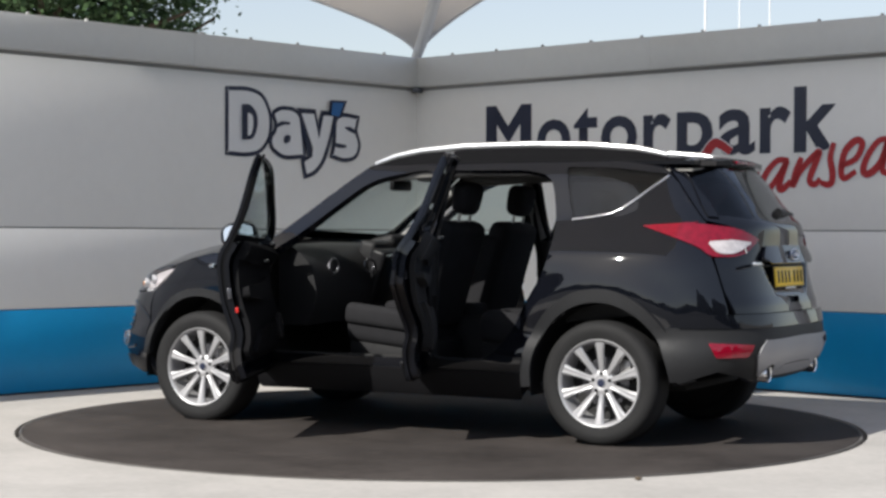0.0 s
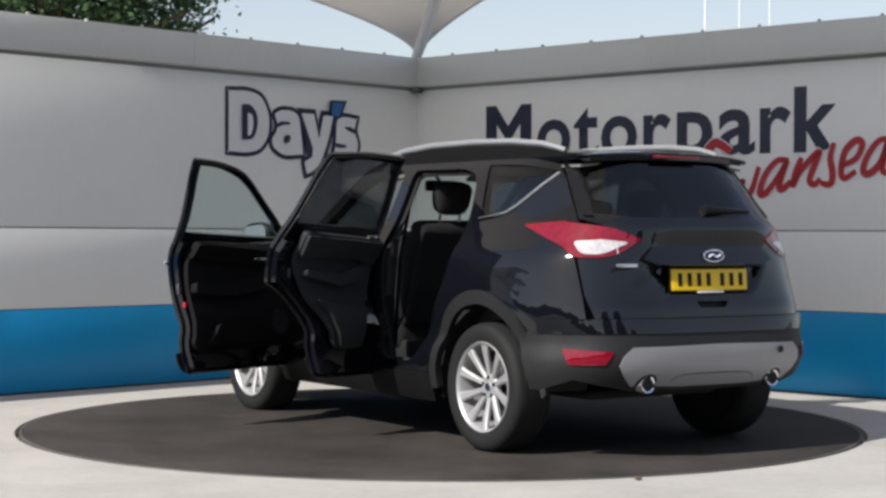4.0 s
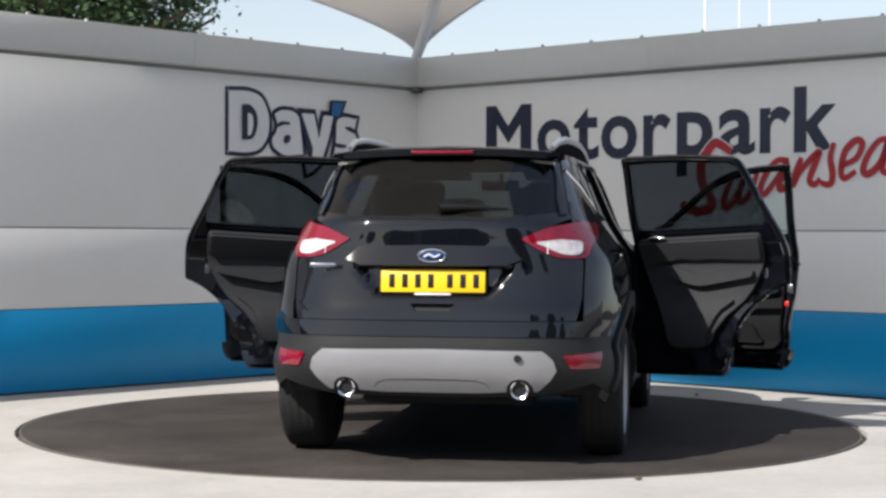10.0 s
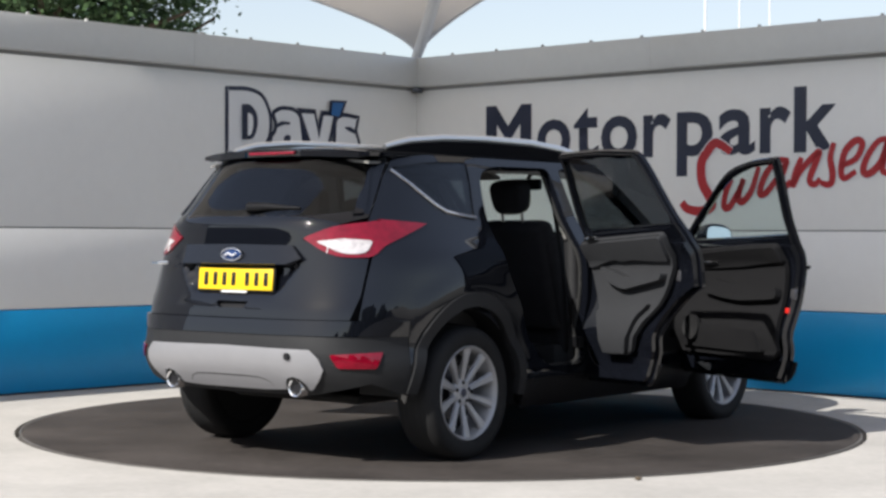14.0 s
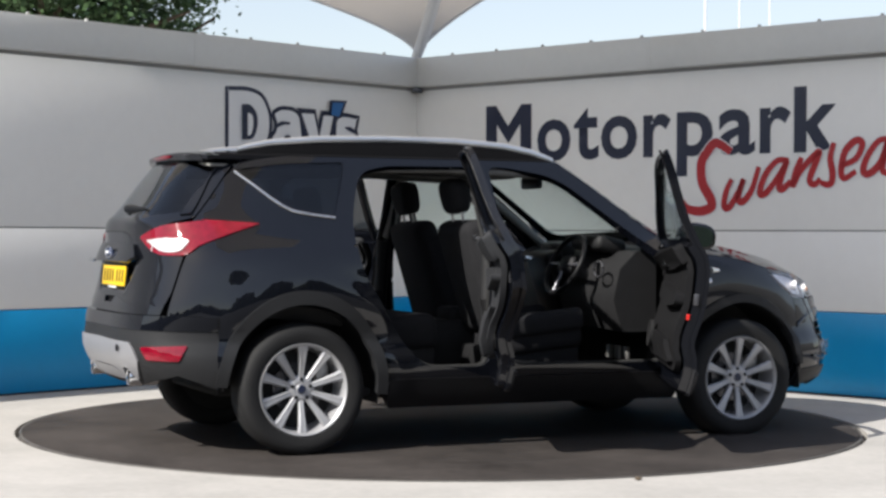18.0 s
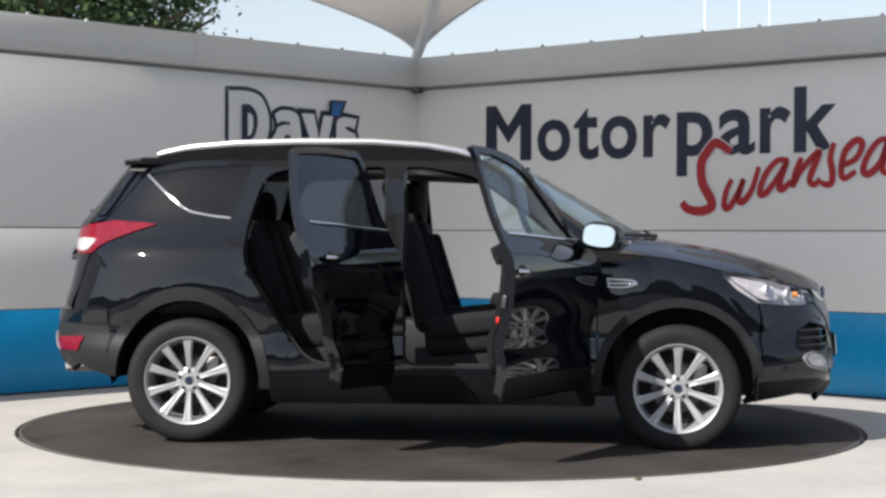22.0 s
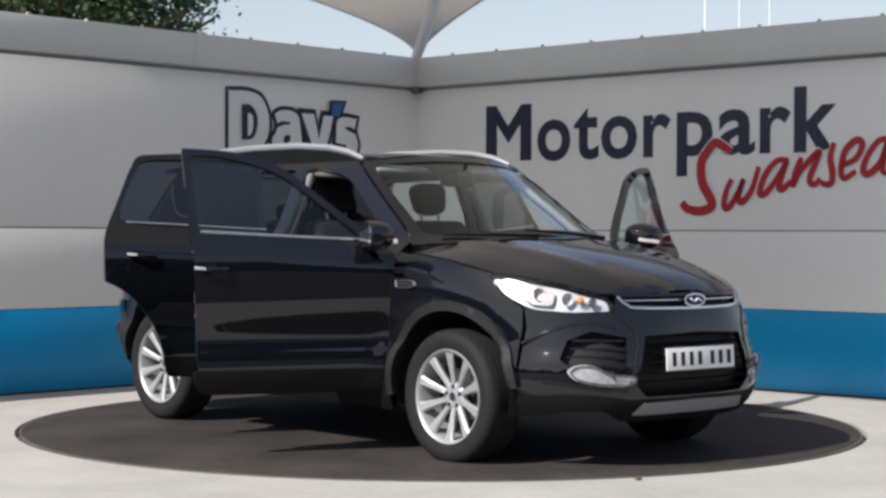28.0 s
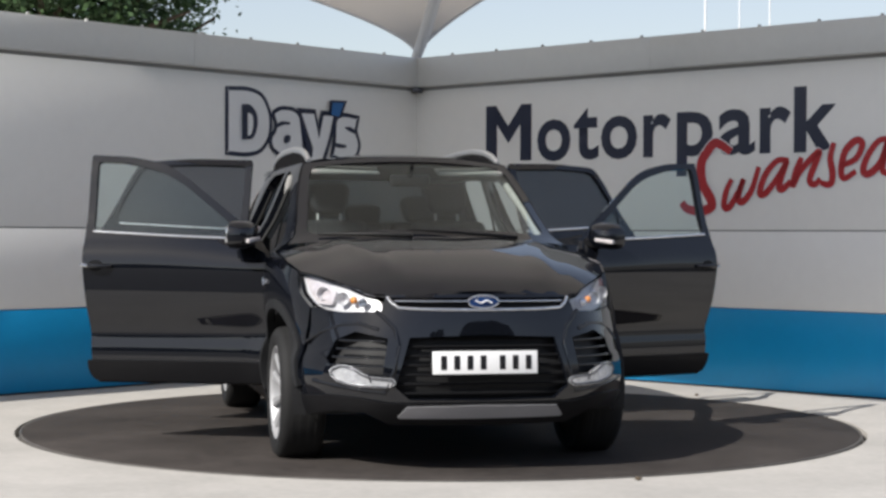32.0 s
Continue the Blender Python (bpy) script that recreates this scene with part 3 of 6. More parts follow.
def build_tree():
    rng = random.Random(5)
    tree = new("tree")
    base = Vector((-4.32, 8.6, 0))
    bm = bmesh.new()
    add_tube(bm, [base, base + Vector((0.05, 0, 1.6)), base + Vector((-0.05, 0.1, 3.0))], [0.2, 0.16, 0.12], 10)
    tips = []
    for k in range(14):
        a = k * 2.4
        st = base + Vector((0, 0, 2.2 + 0.12 * k))
        en = st + Vector((math.cos(a) * (1.5 + 0.5 * rng.random()), math.sin(a) * 1.4, 0.6 + rng.random()))
        add_tube(bm, [st, st.lerp(en, 0.5) + Vector((0, 0, 0.12)), en], [0.06, 0.04, 0.015], 6)
        tips.append(en)
    part("trunk", bm, M_BARK, tree)
    verts, faces = [], []
    for c in range(1250):
        while True:
            p = Vector((rng.uniform(-1, 1), rng.uniform(-1, 1), rng.uniform(-1, 1)))
            if 0.35 < p.length < 1:
                break
        ctr = base + Vector((-0.55 + p.x * 2.62, p.y * 2.0, 4.50 + p.z * 1.62 + 0.2 * math.sin(p.x * 7)))
        for j in range(60):
            q = ctr + Vector((rng.gauss(0, 0.17), rng.gauss(0, 0.17), rng.gauss(0, 0.13)))
            d = Vector((rng.uniform(-1, 1), rng.uniform(-1, 1), rng.uniform(-0.8, 0.4))).normalized()
            s = d.cross(Vector((rng.uniform(-1, 1), rng.uniform(-1, 1), rng.uniform(-1, 1)))).normalized()
            L = rng.uniform(0.045, 0.10)
            o = len(verts)
            verts += [q, q + d * L * 0.5 + s * L * 0.3, q + d * L, q + d * L * 0.5 - s * L * 0.3]
            faces.append((o, o + 1, o + 2, o + 3))
    link_mesh("crown", verts, faces, M_LEAF, tree, smooth=False)
    tagged(tree, "leafy green tree rising behind the grey wall", "tree")


def build_pebbles():
    """Small stones lying by the rim of the turntable."""
    rng = random.Random(3)
    for x, y, r in ((0.935, -2.46, 0.014), (1.85, 1.95, 0.012)):
        bm = bmesh.new()
        bmesh.ops.create_icosphere(bm, subdivisions=2, radius=r)
        for v in bm.verts:
            v.co = Vector((v.co.x * 1.25, v.co.y, v.co.z * 0.7)) * (0.88 + 0.24 * rng.random())
        low = min(v.co.z for v in bm.verts)
        bmesh.ops.translate(bm, vec=(x, y, -low), verts=bm.verts)
        tagged(part("pebble", bm, M_BARK), "small dark stone lying on the concrete", "pebble", "pebbles")


def build_poles():
    for x, r, h in ((13.85, 0.055, 16.0), (15.65, 0.035, 15.0), (17.25, 0.04, 15.5)):
        p = new("flagpole")
        tube("shaft", [(x, 82.0, 0), (x, 82.0, h * 0.5), (x, 82.0, h)], [r * 1.3, r * 1.1, r], M_POLE, p, 8)
        bm = bmesh.new()
        bmesh.ops.create_uvsphere(bm, u_segments=10, v_segments=6, radius=r * 1.8, matrix=Matrix.Translation((x, 82.0, h + r)))
        part("finial", bm, M_POLE, p)
        tagged(p, "tall thin white flagpole far behind the wall", "flagpole", "flagpoles")


# ---- the car: surface of its body ----
SF, SB, KR = 0.9, -1.0, 0.9
S_FRONT, S_REAR = SF + KR * math.pi / 2, SB - KR * math.pi / 2


def w_mid(x, z):
    w = interp(z, (0.18, 0.26, 0.36, 0.455, 0.50, 0.535, 0.60, 0.64, 0.70, 0.77, 0.85, 0.93, 0.985, 1.02, 1.075, 1.105, 1.16, 1.24, 1.35, 1.49, 1.56, 1.62),
               (0.80, 0.862, 0.890, 0.903, 0.901, 0.895, 0.874, 0.878, 0.892, 0.905, 0.911, 0.910, 0.907, 0.899, 0.876, 0.850, 0.815, 0.766, 0.716, 0.656, 0.619, 0.575))
    k = 0.17 * np.clip((np.asarray(z, float) - 1.0) / 0.15, 0, 1)
    return w * (1 - k * np.clip(np.minimum(x, SF) - 0.1, 0, 1) ** 2)


def x_front(z):
    return interp(z, (0.18, 0.26, 0.36, 0.48, 0.62, 0.76, 0.82, 0.86, 0.90, 0.96, 1.1), (2.08, 2.18, 2.24, 2.255, 2.245, 2.225, 2.205, 2.185, 2.14, 2.08, 1.95))


def x_rear(z):
    return interp(z, (0.18, 0.30, 0.40, 0.48, 0.56, 0.68, 0.735, 0.795, 0.82, 1.00, 1.10, 1.20, 1.235, 1.26, 1.30, 1.45, 1.57, 1.62),
                  (-1.96, -2.05, -2.13, -2.182, -2.206, -2.192, -2.180, -2.170, -2.160, -2.130, -2.124, -2.122, -2.108, -2.078, -2.045, -1.935, -1.835, -1.79))


def n_front(z):
    return interp(z, (0.2, 0.5, 0.8, 1.0), (3.3, 3.4, 2.65, 2.5))


def n_rear(z):
    return interp(z, (0.2, 0.55, 1.1, 1.6), (4.0, 4.4, 3.6, 3.6))


def body(q):
    """Body surface (left half) at s along and z up; past the ends it wraps round nose and tail."""
    s, z = q[:, 0], q[:, 1]
    x = np.clip(s, SB, SF)
    w = w_mid(x, z)
    out = np.stack([x, w, z], 1)
    f = s > SF
    if f.any():
        a = (s[f] - SF) / KR
        n = n_front(z[f])
        sa, ca = np.abs(np.sin(a)), np.abs(np.cos(a))
        r = ((sa / (x_front(z[f]) - SF)) ** n + (ca / w[f]) ** n) ** (-1 / n)
        out[f, 0], out[f, 1] = SF + r * np.sin(a), r * np.cos(a)
    b = s < SB
    if b.any():
        a = (SB - s[b]) / KR
        n = n_rear(z[b])
        sa, ca = np.abs(np.sin(a)), np.abs(np.cos(a))
        r = ((sa / (SB - x_rear(z[b]))) ** n + (ca / w[b]) ** n) ** (-1 / n)
        out[b, 0], out[b, 1] = SB - r * np.sin(a), r * np.cos(a)
    # flared haunches over both wheels
    for hub, amount in ((1.345, 0.013), (-1.345, 0.018)):
        d = np.hypot(out[:, 0] - hub, (z - 0.345) * 0.94)
        k = np.clip((0.64 - d) / 0.13, 0, 1)
        out[:, 1] += amount * k * k * (3 - 2 * k) * np.clip((out[:, 1] - 0.55) / 0.2, 0, 1)
    return out


def side_map(sign):
    return lambda q: body(np.asarray(q, float)) * np.array([1, sign, 1])


def sx(x, z):
    """s from a place along the car."""
    if x > SF:
        n, L, w = float(n_front(z)), float(x_front(z)) - SF, float(w_mid(x, z))
        y = w * max(0, 1 - min(1, (x - SF) / L) ** n) ** (1 / n)
        return SF + KR * math.atan2(x - SF, y)
    if x < SB:
        n, L, w = float(n_rear(z)), SB - float(x_rear(z)), float(w_mid(x, z))
        y = w * max(0, 1 - min(1, (SB - x) / L) ** n) ** (1 / n)
        return SB - KR * math.atan2(SB - x, y)
    return x


def sy(y, z, front=True):
    """s from a place across the nose or tail (left half)."""
    if front:
        n, L, w = float(n_front(z)), float(x_front(z)) - SF, float(w_mid(SF, z))
        return SF + KR * math.atan2(L * (1 - min(1, abs(y) / w) ** n) ** (1 / n), y)
    n, L, w = float(n_rear(z)), SB - float(x_rear(z)), float(w_mid(SB, z))
    return SB - KR * math.atan2(L * (1 - min(1, abs(y) / w) ** n) ** (1 / n), y)


def z_fender(x):
    return interp(x, (0.9, 1.3, 1.58, 1.8, 1.98, 2.08, 2.13, 2.19), (1.068, 1.030, 0.966, 0.934, 0.892, 0.860, 0.856, 0.866))


def z_hood(x):
    return interp(x, (0.9, 1.22, 1.36, 1.69, 2.0, 2.12, 2.2), (1.165, 1.145, 1.122, 1.062, 0.975, 0.925, 0.870))


def y_fender(x):
    return np.array([body(np.array([[sx(float(a), float(z_fender(a))), float(z_fender(a))]]))[0, 1] for a in np.atleast_1d(x)])


def on_s(pts):
    """Outline given along the car, in s."""
    return np.array([(sx(p[0], p[1]), p[1]) for p in pts])


HUB_F, HUB_R, HUB_Z = 1.345, -1.345, 0.343
A_LOW, A_TOP = (0.95, 1.085), (0.27, 1.572)
CORE = (0, 0, 0.8)
HOLE_F = [(0.84, 0.44, 0.08), (0.865, 0.75, 0.05), (0.85, 1.03, 0.05), (0.775, 1.10, 0.06), (0.24, 1.485, 0.12), (-0.06, 1.535, 0.06), (-0.175, 1.535, 0.05), (-0.155, 1.20, 0.1), (-0.15, 0.95, 0.1), (-0.15, 0.44, 0.08)]
HOLE_R = [(-0.275, 0.44, 0.08), (-0.265, 0.95, 0.1), (-0.265, 1.2, 0.1), (-0.27, 1.535, 0.05), (-0.80, 1.53, 0.1), (-0.955, 1.49, 0.1), (-1.045, 1.20, 0.15), (-1.035, 0.98, 0.12), (-0.92, 0.80, 0.1), (-0.80, 0.60, 0.1), (-0.66, 0.44, 0.1)]
WIN_Q = [(-1.130, 1.243, 0.02), (-1.030, 1.545, 0.03), (-1.35, 1.535, 0.1), (-1.640, 1.496, 0.03), (-1.48, 1.35, 0.1), (-1.36, 1.272, 0.08)]
DOOR_F = [(0.885, 0.325, 0.03), (0.895, 0.80, 0.05), (0.885, 1.045, 0.03), (0.83, 1.10, 0.05), (0.26, 1.525, 0.14), (0.0, 1.570, 0.08), (-0.222, 1.578, 0.012), (-0.205, 1.25, 0.1), (-0.193, 0.98, 0.1), (-0.160, 0.45, 0.1), (-0.140, 0.325, 0.02)]
WIN_F = [(0.72, 1.132, 0.03), (0.270, 1.470, 0.13), (0.0, 1.536, 0.06), (-0.180, 1.545, 0.03), (-0.155, 1.172, 0.03)]
DOOR_R = [(-0.205, 0.335, 0.03), (-0.205, 0.98, 0.1), (-0.210, 1.25, 0.1), (-0.226, 1.595, 0.02), (-0.60, 1.597, 0.1), (-0.945, 1.573, 0.05), (-1.085, 1.26, 0.08), (-1.152, 1.11, 0.07), (-1.144, 0.876, 0.012), (-1.07, 0.845, 0.04), (-0.979, 0.78, 0.05), (-0.90, 0.69, 0.05), (-0.851, 0.61, 0.05), (-0.80, 0.46, 0.05), (-0.78, 0.335, 0.04)]
WIN_R = [(-0.252, 1.180, 0.03), (-0.262, 1.558, 0.03), (-0.60, 1.563, 0.1), (-0.918, 1.545, 0.05), (-1.050, 1.27, 0.06), (-1.045, 1.205, 0.03)]


def screen_map(q):
    """Windscreen: u across from side to side, v up the pillars."""
    u, v = q[:, 0], q[:, 1]
    xa, za = A_LOW[0] + (A_TOP[0] - A_LOW[0]) * v, A_LOW[1] + (A_TOP[1] - A_LOW[1]) * v
    ya = w_mid(xa, za)
    return np.stack([xa + (0.30 - 0.19 * v) * (1 - np.abs(u) ** 2.2), u * ya, za + 0.04 * (1 - u * u)], 1)


def z_roof(x):
    return interp(x, (-1.95, -1.5, -1.0, -0.5, 0.0, 0.40), (1.590, 1.622, 1.645, 1.652, 1.640, 1.608))


def roof_map(q):
    x, y = q[:, 0], q[:, 1]
    e = w_mid(np.clip(x, -1.0, 0.9), 1.572) * np.where(x < -1.0, 1 - 0.06 * (np.clip(-1.0 - x, 0, 1)) ** 2, 1)
    zc = z_roof(x)
    return np.stack([x, y, zc - (zc - 1.572) * np.clip(np.abs(y) / e, 0, 1.2) ** 2.4], 1)


def hood_map(q):
    x, y = q[:, 0], q[:, 1]
    e = np.maximum(y_fender(x), 1e-3)
    zc, ze = z_hood(x), z_fender(x)
    r = np.clip(np.abs(y) / np.maximum(e, 0.25), 0, 1.1)
    z = zc - (zc - ze) * r ** 2.6
    rid = 0.012 * np.exp(-((np.abs(y) - (0.34 + 0.20 * (2.2 - x))) / 0.05) ** 2) * np.clip((2.15 - x) / 0.3, 0, 1)
    return np.stack([x, y, z + rid], 1)


def build_body(car):
    """Fixed body panels, left and right."""
    for sign in (1, -1):
        f = side_map(sign)
        # side frame with both door openings, quarter panel and pillars
        rear_edge = [(sy(0.735, z, False), z) for z in (0.66, 0.75, 0.85, 0.95, 1.04)] + [(sy(0.70, 1.12, False), 1.12), (sy(0.665, 1.22, False), 1.22), (sy(0.635, 1.32, False), 1.32), (sy(0.60, 1.45, False), 1.45), (sy(0.565, 1.572, False), 1.572)]
        o = [(0.905, 0.30), (-0.90, 0.30)]
        o += [(HUB_R + 0.445 * math.cos(radians(a)), 0.345 + 0.445 * math.sin(radians(a))) for a in range(-5, 186, 9)]
        o += [(sx(-1.80, 0.44), 0.44), (sx(-1.80, 0.66), 0.66)]
        o = [p if p[0] > SB else ((sx(p[0], p[1]), p[1]) if i < len(o) - 2 else p) for i, p in enumerate(o)]
        o += rear_edge + [(sx(-1.5, 1.572), 1.572), (-1.0, 1.572), (-0.5, 1.572), A_TOP, (0.60, 1.336), (0.905, 1.118)]
        holes = [fillet(HOLE_F), fillet(HOLE_R), np.array([(sx(p[0], p[1]), p[1]) for p in fillet(WIN_Q)])]
        panel("body_side", np.array(o), holes, f, 0.05, M_PAINT, car, 0.035, "gloss black body side with open doorways", inward=CORE)
        qw = np.array([(sx(p[0], p[1]), p[1]) for p in fillet(WIN_Q)])
        panel("quarter_window", qw, [], f, 0.004, M_PRIVACY, car, 0.04, "dark tinted rear quarter glass", outset=-0.006, inward=CORE).visible_shadow = False
        # bright strip under the quarter glass
        edge_pts = np.array([(-1.640, 1.488), (-1.56, 1.42), (-1.48, 1.352), (-1.42, 1.308), (-1.36, 1.277), (-1.25, 1.257), (-1.13, 1.243)])
        tube("chrome_strip", f(np.array([(sx(a, b), b) for a, b in edge_pts])) + np.array([0, 0.006 * sign, 0]), 0.0085, M_CHROME, car, 8)
        # front fender
        o = [(0.912, 0.30), (0.912, 1.060)] + [(sx(x, float(z_fender(x))), float(z_fender(x)) - 0.004) for x in (1.1, 1.3, 1.45, 1.58)]
        o += [(sx(1.57, 0.955), 0.955), (sx(1.665, 0.862), 0.862), (sx(1.775, 0.795), 0.795), (sx(1.79, 0.70), 0.70), (sx(1.785, 0.45), 0.45)]
        o += [(sx(HUB_F + 0.445 * math.cos(radians(a)), 0.6), 0.345 + 0.445 * math.sin(radians(a))) for a in range(12, 186, 9)]
        panel("front_fender", np.array(o), [], f, 0.02, M_PAINT, car, 0.035, "gloss black front wing", inward=CORE)
        # side vent with bright frame
        v = fillet([(0.955, 0.925, 0.015), (1.11, 0.915, 0.02), (1.13, 0.893, 0.02), (1.06, 0.870, 0.02), (0.965, 0.872, 0.015)])
        vs = np.array([(sx(p[0], p[1]), p[1]) for p in v])
        vent = panel("side_vent", vs, [], f, 0.012, M_DASH, car, 0.03, "dark side vent with chrome frame", outset=0.004, inward=CORE)
        ring = f(shrink(vs, 0.004)) + np.array([0, 0.006 * sign, 0])
        tube("vent_frame", ring, 0.0065, M_CHROME, vent, 8, closed=True)
        tube("vent_bar", f(np.array([(sx(x, 0.895), 0.897) for x in (0.965, 1.02, 1.07, 1.12)])) + np.array([0, 0.006 * sign, 0]), 0.006, M_CHROME, vent, 8)
        # wheel arch trims and sill in grain plastic
        for cx, ro, zo, ri, zi, a0, a1 in ((HUB_F, 0.462, 0.474, 0.415, 0.425, 7, 184), (HUB_R, 0.464, 0.518, 0.406, 0.445, -4, 177)):
            outer = [(cx + ro * math.cos(radians(a)), 0.345 + zo * math.sin(radians(a))) for a in np.linspace(a0, a1, 34)]
            inner = [(cx + ri * math.cos(radians(a)), 0.345 + zi * math.sin(radians(a))) for a in np.linspace(a1, a0, 34)]
            panel("arch_trim", on_s(outer + inner), [], f, 0.04, M_CLAD, car, 0.035, "dark grey grained plastic wheel arch trim", outset=0.014, inward=CORE)
        panel("sill", fillet([(0.90, 0.235, 0.03), (0.90, 0.385, 0.01), (-0.88, 0.385, 0.01), (-0.88, 0.235, 0.03)]), [], f, 0.09, M_TRIM, car, 0.06, "black plastic sill", outset=0.012, inward=CORE)
        # wheel house
        for cx in (HUB_F, HUB_R):
            bm = bmesh.new()
            add_lathe(bm, [(0.430, 0.87 * sign), (0.430, 0.52 * sign), (0.02, 0.52 * sign)], pose(cx, 0, 0.345), 24, False, (-12, 192) if cx > 0 else (-12, 180))
            part("wheel_house", bm, M_DASH, car)
        # roof rail
        rp = [(-1.60, 0.535, 1.606), (-1.54, 0.540, 1.622), (-1.42, 0.548, 1.646), (-1.15, 0.558, 1.669), (-0.78, 0.566, 1.679), (-0.35, 0.568, 1.677), (-0.05, 0.568, 1.656), (0.12, 0.568, 1.627), (0.21, 0.570, 1.600), (0.265, 0.572, 1.582)]
        rail = tube("roof_rail", [(x, y * sign, z) for x, y, z in rp], [0.012, 0.014, 0.016, 0.017, 0.017, 0.017, 0.017, 0.017, 0.015, 0.012], M_RAIL, car, 12, flat=1.25, label="satin silver roof rail")
        V = [(x, (y + dy) * sign, z) for x, y, zt in rp for z, dy in ((zt - 0.006, -0.009), (zt - 0.006, 0.009), (1.555, 0.012), (1.555, -0.012))]
        F = [(4 * k + j, 4 * k + (j + 1) % 4, 4 * k + 4 + (j + 1) % 4, 4 * k + 4 + j) for k in range(len(rp) - 1) for j in range(4)]
        link_mesh("rail_base", V, F, M_MOULD, rail, "matte black rail base")
    # roof
    o = [(x, float(w_mid(x, 1.572)) * (1 - 0.06 * max(0, -1.0 - x) ** 2) - 0.002) for x in (0.27, 0.0, -0.4, -0.8, -1.2, -1.5, -1.78)]
    o = o + [(-1.815, 0.45), (-1.83, 0.2), (-1.835, 0), (-1.83, -0.2), (-1.815, -0.45)] + [(x, -y) for x, y in reversed(o)] + [(0.345, -0.3), (0.375, 0), (0.345, 0.3)]
    panel("roof", np.array(o), [], roof_map, 0.02, M_PAINT, car, 0.06, "gloss black roof", inward=CORE)
    for sg in (1, -1):
        ed = [(x, (float(w_mid(x, 1.572)) * (1 - 0.06 * max(0, -1.0 - x) ** 2) - 0.006) * sg) for x in (0.24, 0.0, -0.4, -0.8, -1.2, -1.5, -1.70)]
        panel("roof_moulding", np.array(ed + [(-1.70, 0.43 * sg), (-0.7, 0.45 * sg), (0.24, 0.45 * sg)]), [], roof_map, 0.006, M_MOULD, car, 0.05, "matte black roof moulding under the rail", outset=0.003, inward=CORE)
    liner = shrink(resample(np.array(o), 0.05), 0.03)
    panel("headliner", liner, [], lambda q: roof_map(q) - np.array([0, 0, 0.05]), 0.012, M_LINER, car, 0.1, "grey cloth headliner", inward=CORE)
    # hood
    xs = [1.02, 1.2, 1.4, 1.6, 1.8, 1.95, 2.05, 2.11, 2.15, 2.172]
    edge = [(x, float(y_fender(x)[0]) - 0.004) for x in xs]
    o = edge + [(2.182, 0.12), (2.184, 0)] + [(2.182, -0.12)] + [(x, -y) for x, y in reversed(edge)] + [(1.12, -0.55), (1.2, -0.28), (1.225, 0), (1.2, 0.28), (1.12, 0.55)]
    panel("bonnet", np.array(o), [], hood_map, 0.02, M_PAINT, car, 0.05, "gloss black bonnet with raised creases", inward=CORE)
    # windscreen, its dark surround, scuttle and wipers
    scr = np.array([(u, v) for u, v in ((-0.985, 0.03), (-0.5, 0.012), (0, 0.0), (0.5, 0.012), (0.985, 0.03), (0.985, 0.5), (0.98, 0.985), (0.5, 0.99), (0, 0.995), (-0.5, 0.99), (-0.98, 0.985), (-0.985, 0.5))])
    ws = panel("windscreen", scr, [], screen_map, 0.005, M_GLASS, car, 0.08, "clear laminated windscreen", outset=-0.004, inward=CORE)
    ws.visible_shadow = False
    inner = fillet([(-0.91, 0.12, 0.09), (0.91, 0.12, 0.09), (0.905, 0.93, 0.09), (-0.905, 0.93, 0.09)])
    panel("screen_surround", scr, [inner], screen_map, 0.003, M_PAINT, car, 0.06, "black printed glass border", outset=0.0015, inward=CORE)
    cow = [(x - 0.01, y) for x, y in ((1.02, 0.80), (1.12, 0.55), (1.2, 0.28), (1.225, 0))]
    cow = cow + [(x, -y) for x, y in reversed(cow[:-1])] + [(0.93, -0.78), (1.02, -0.52), (1.1, -0.26), (1.12, 0), (1.1, 0.26), (1.02, 0.52), (0.93, 0.78)]
    panel("scuttle", np.array(cow), [], lambda q: np.stack([q[:, 0], q[:, 1], 1.118 - 0.06 * (np.abs(q[:, 1]) / 0.8) ** 2], 1), 0.03, M_TRIM, car, 0.08, inward=CORE)
    for y0, y1 in ((0.42, -0.17), (-0.14, -0.62)):
        a, b = screen_map(np.array([(y0 / 0.75, 0.02)]))[0], screen_map(np.array([(y1 / 0.75, 0.09)]))[0]
        m = screen_map(np.array([((y0 + y1) / 1.5, 0.05)]))[0]
        tube("wiper", [a + [0.02, 0, 0.02], m + [0.015, 0, 0.018], b + [0.012, 0, 0.016]], [0.012, 0.009, 0.006], M_TRIM, car, 8, label="black windscreen wiper")


def wrap(pts, front=True):
    """A left-half outline in (s, z) closed by its mirror image across the centre."""
    c = S_FRONT if front else S_REAR
    return np.array(list(pts) + [(2 * c - s, z) for s, z in reversed(pts)])


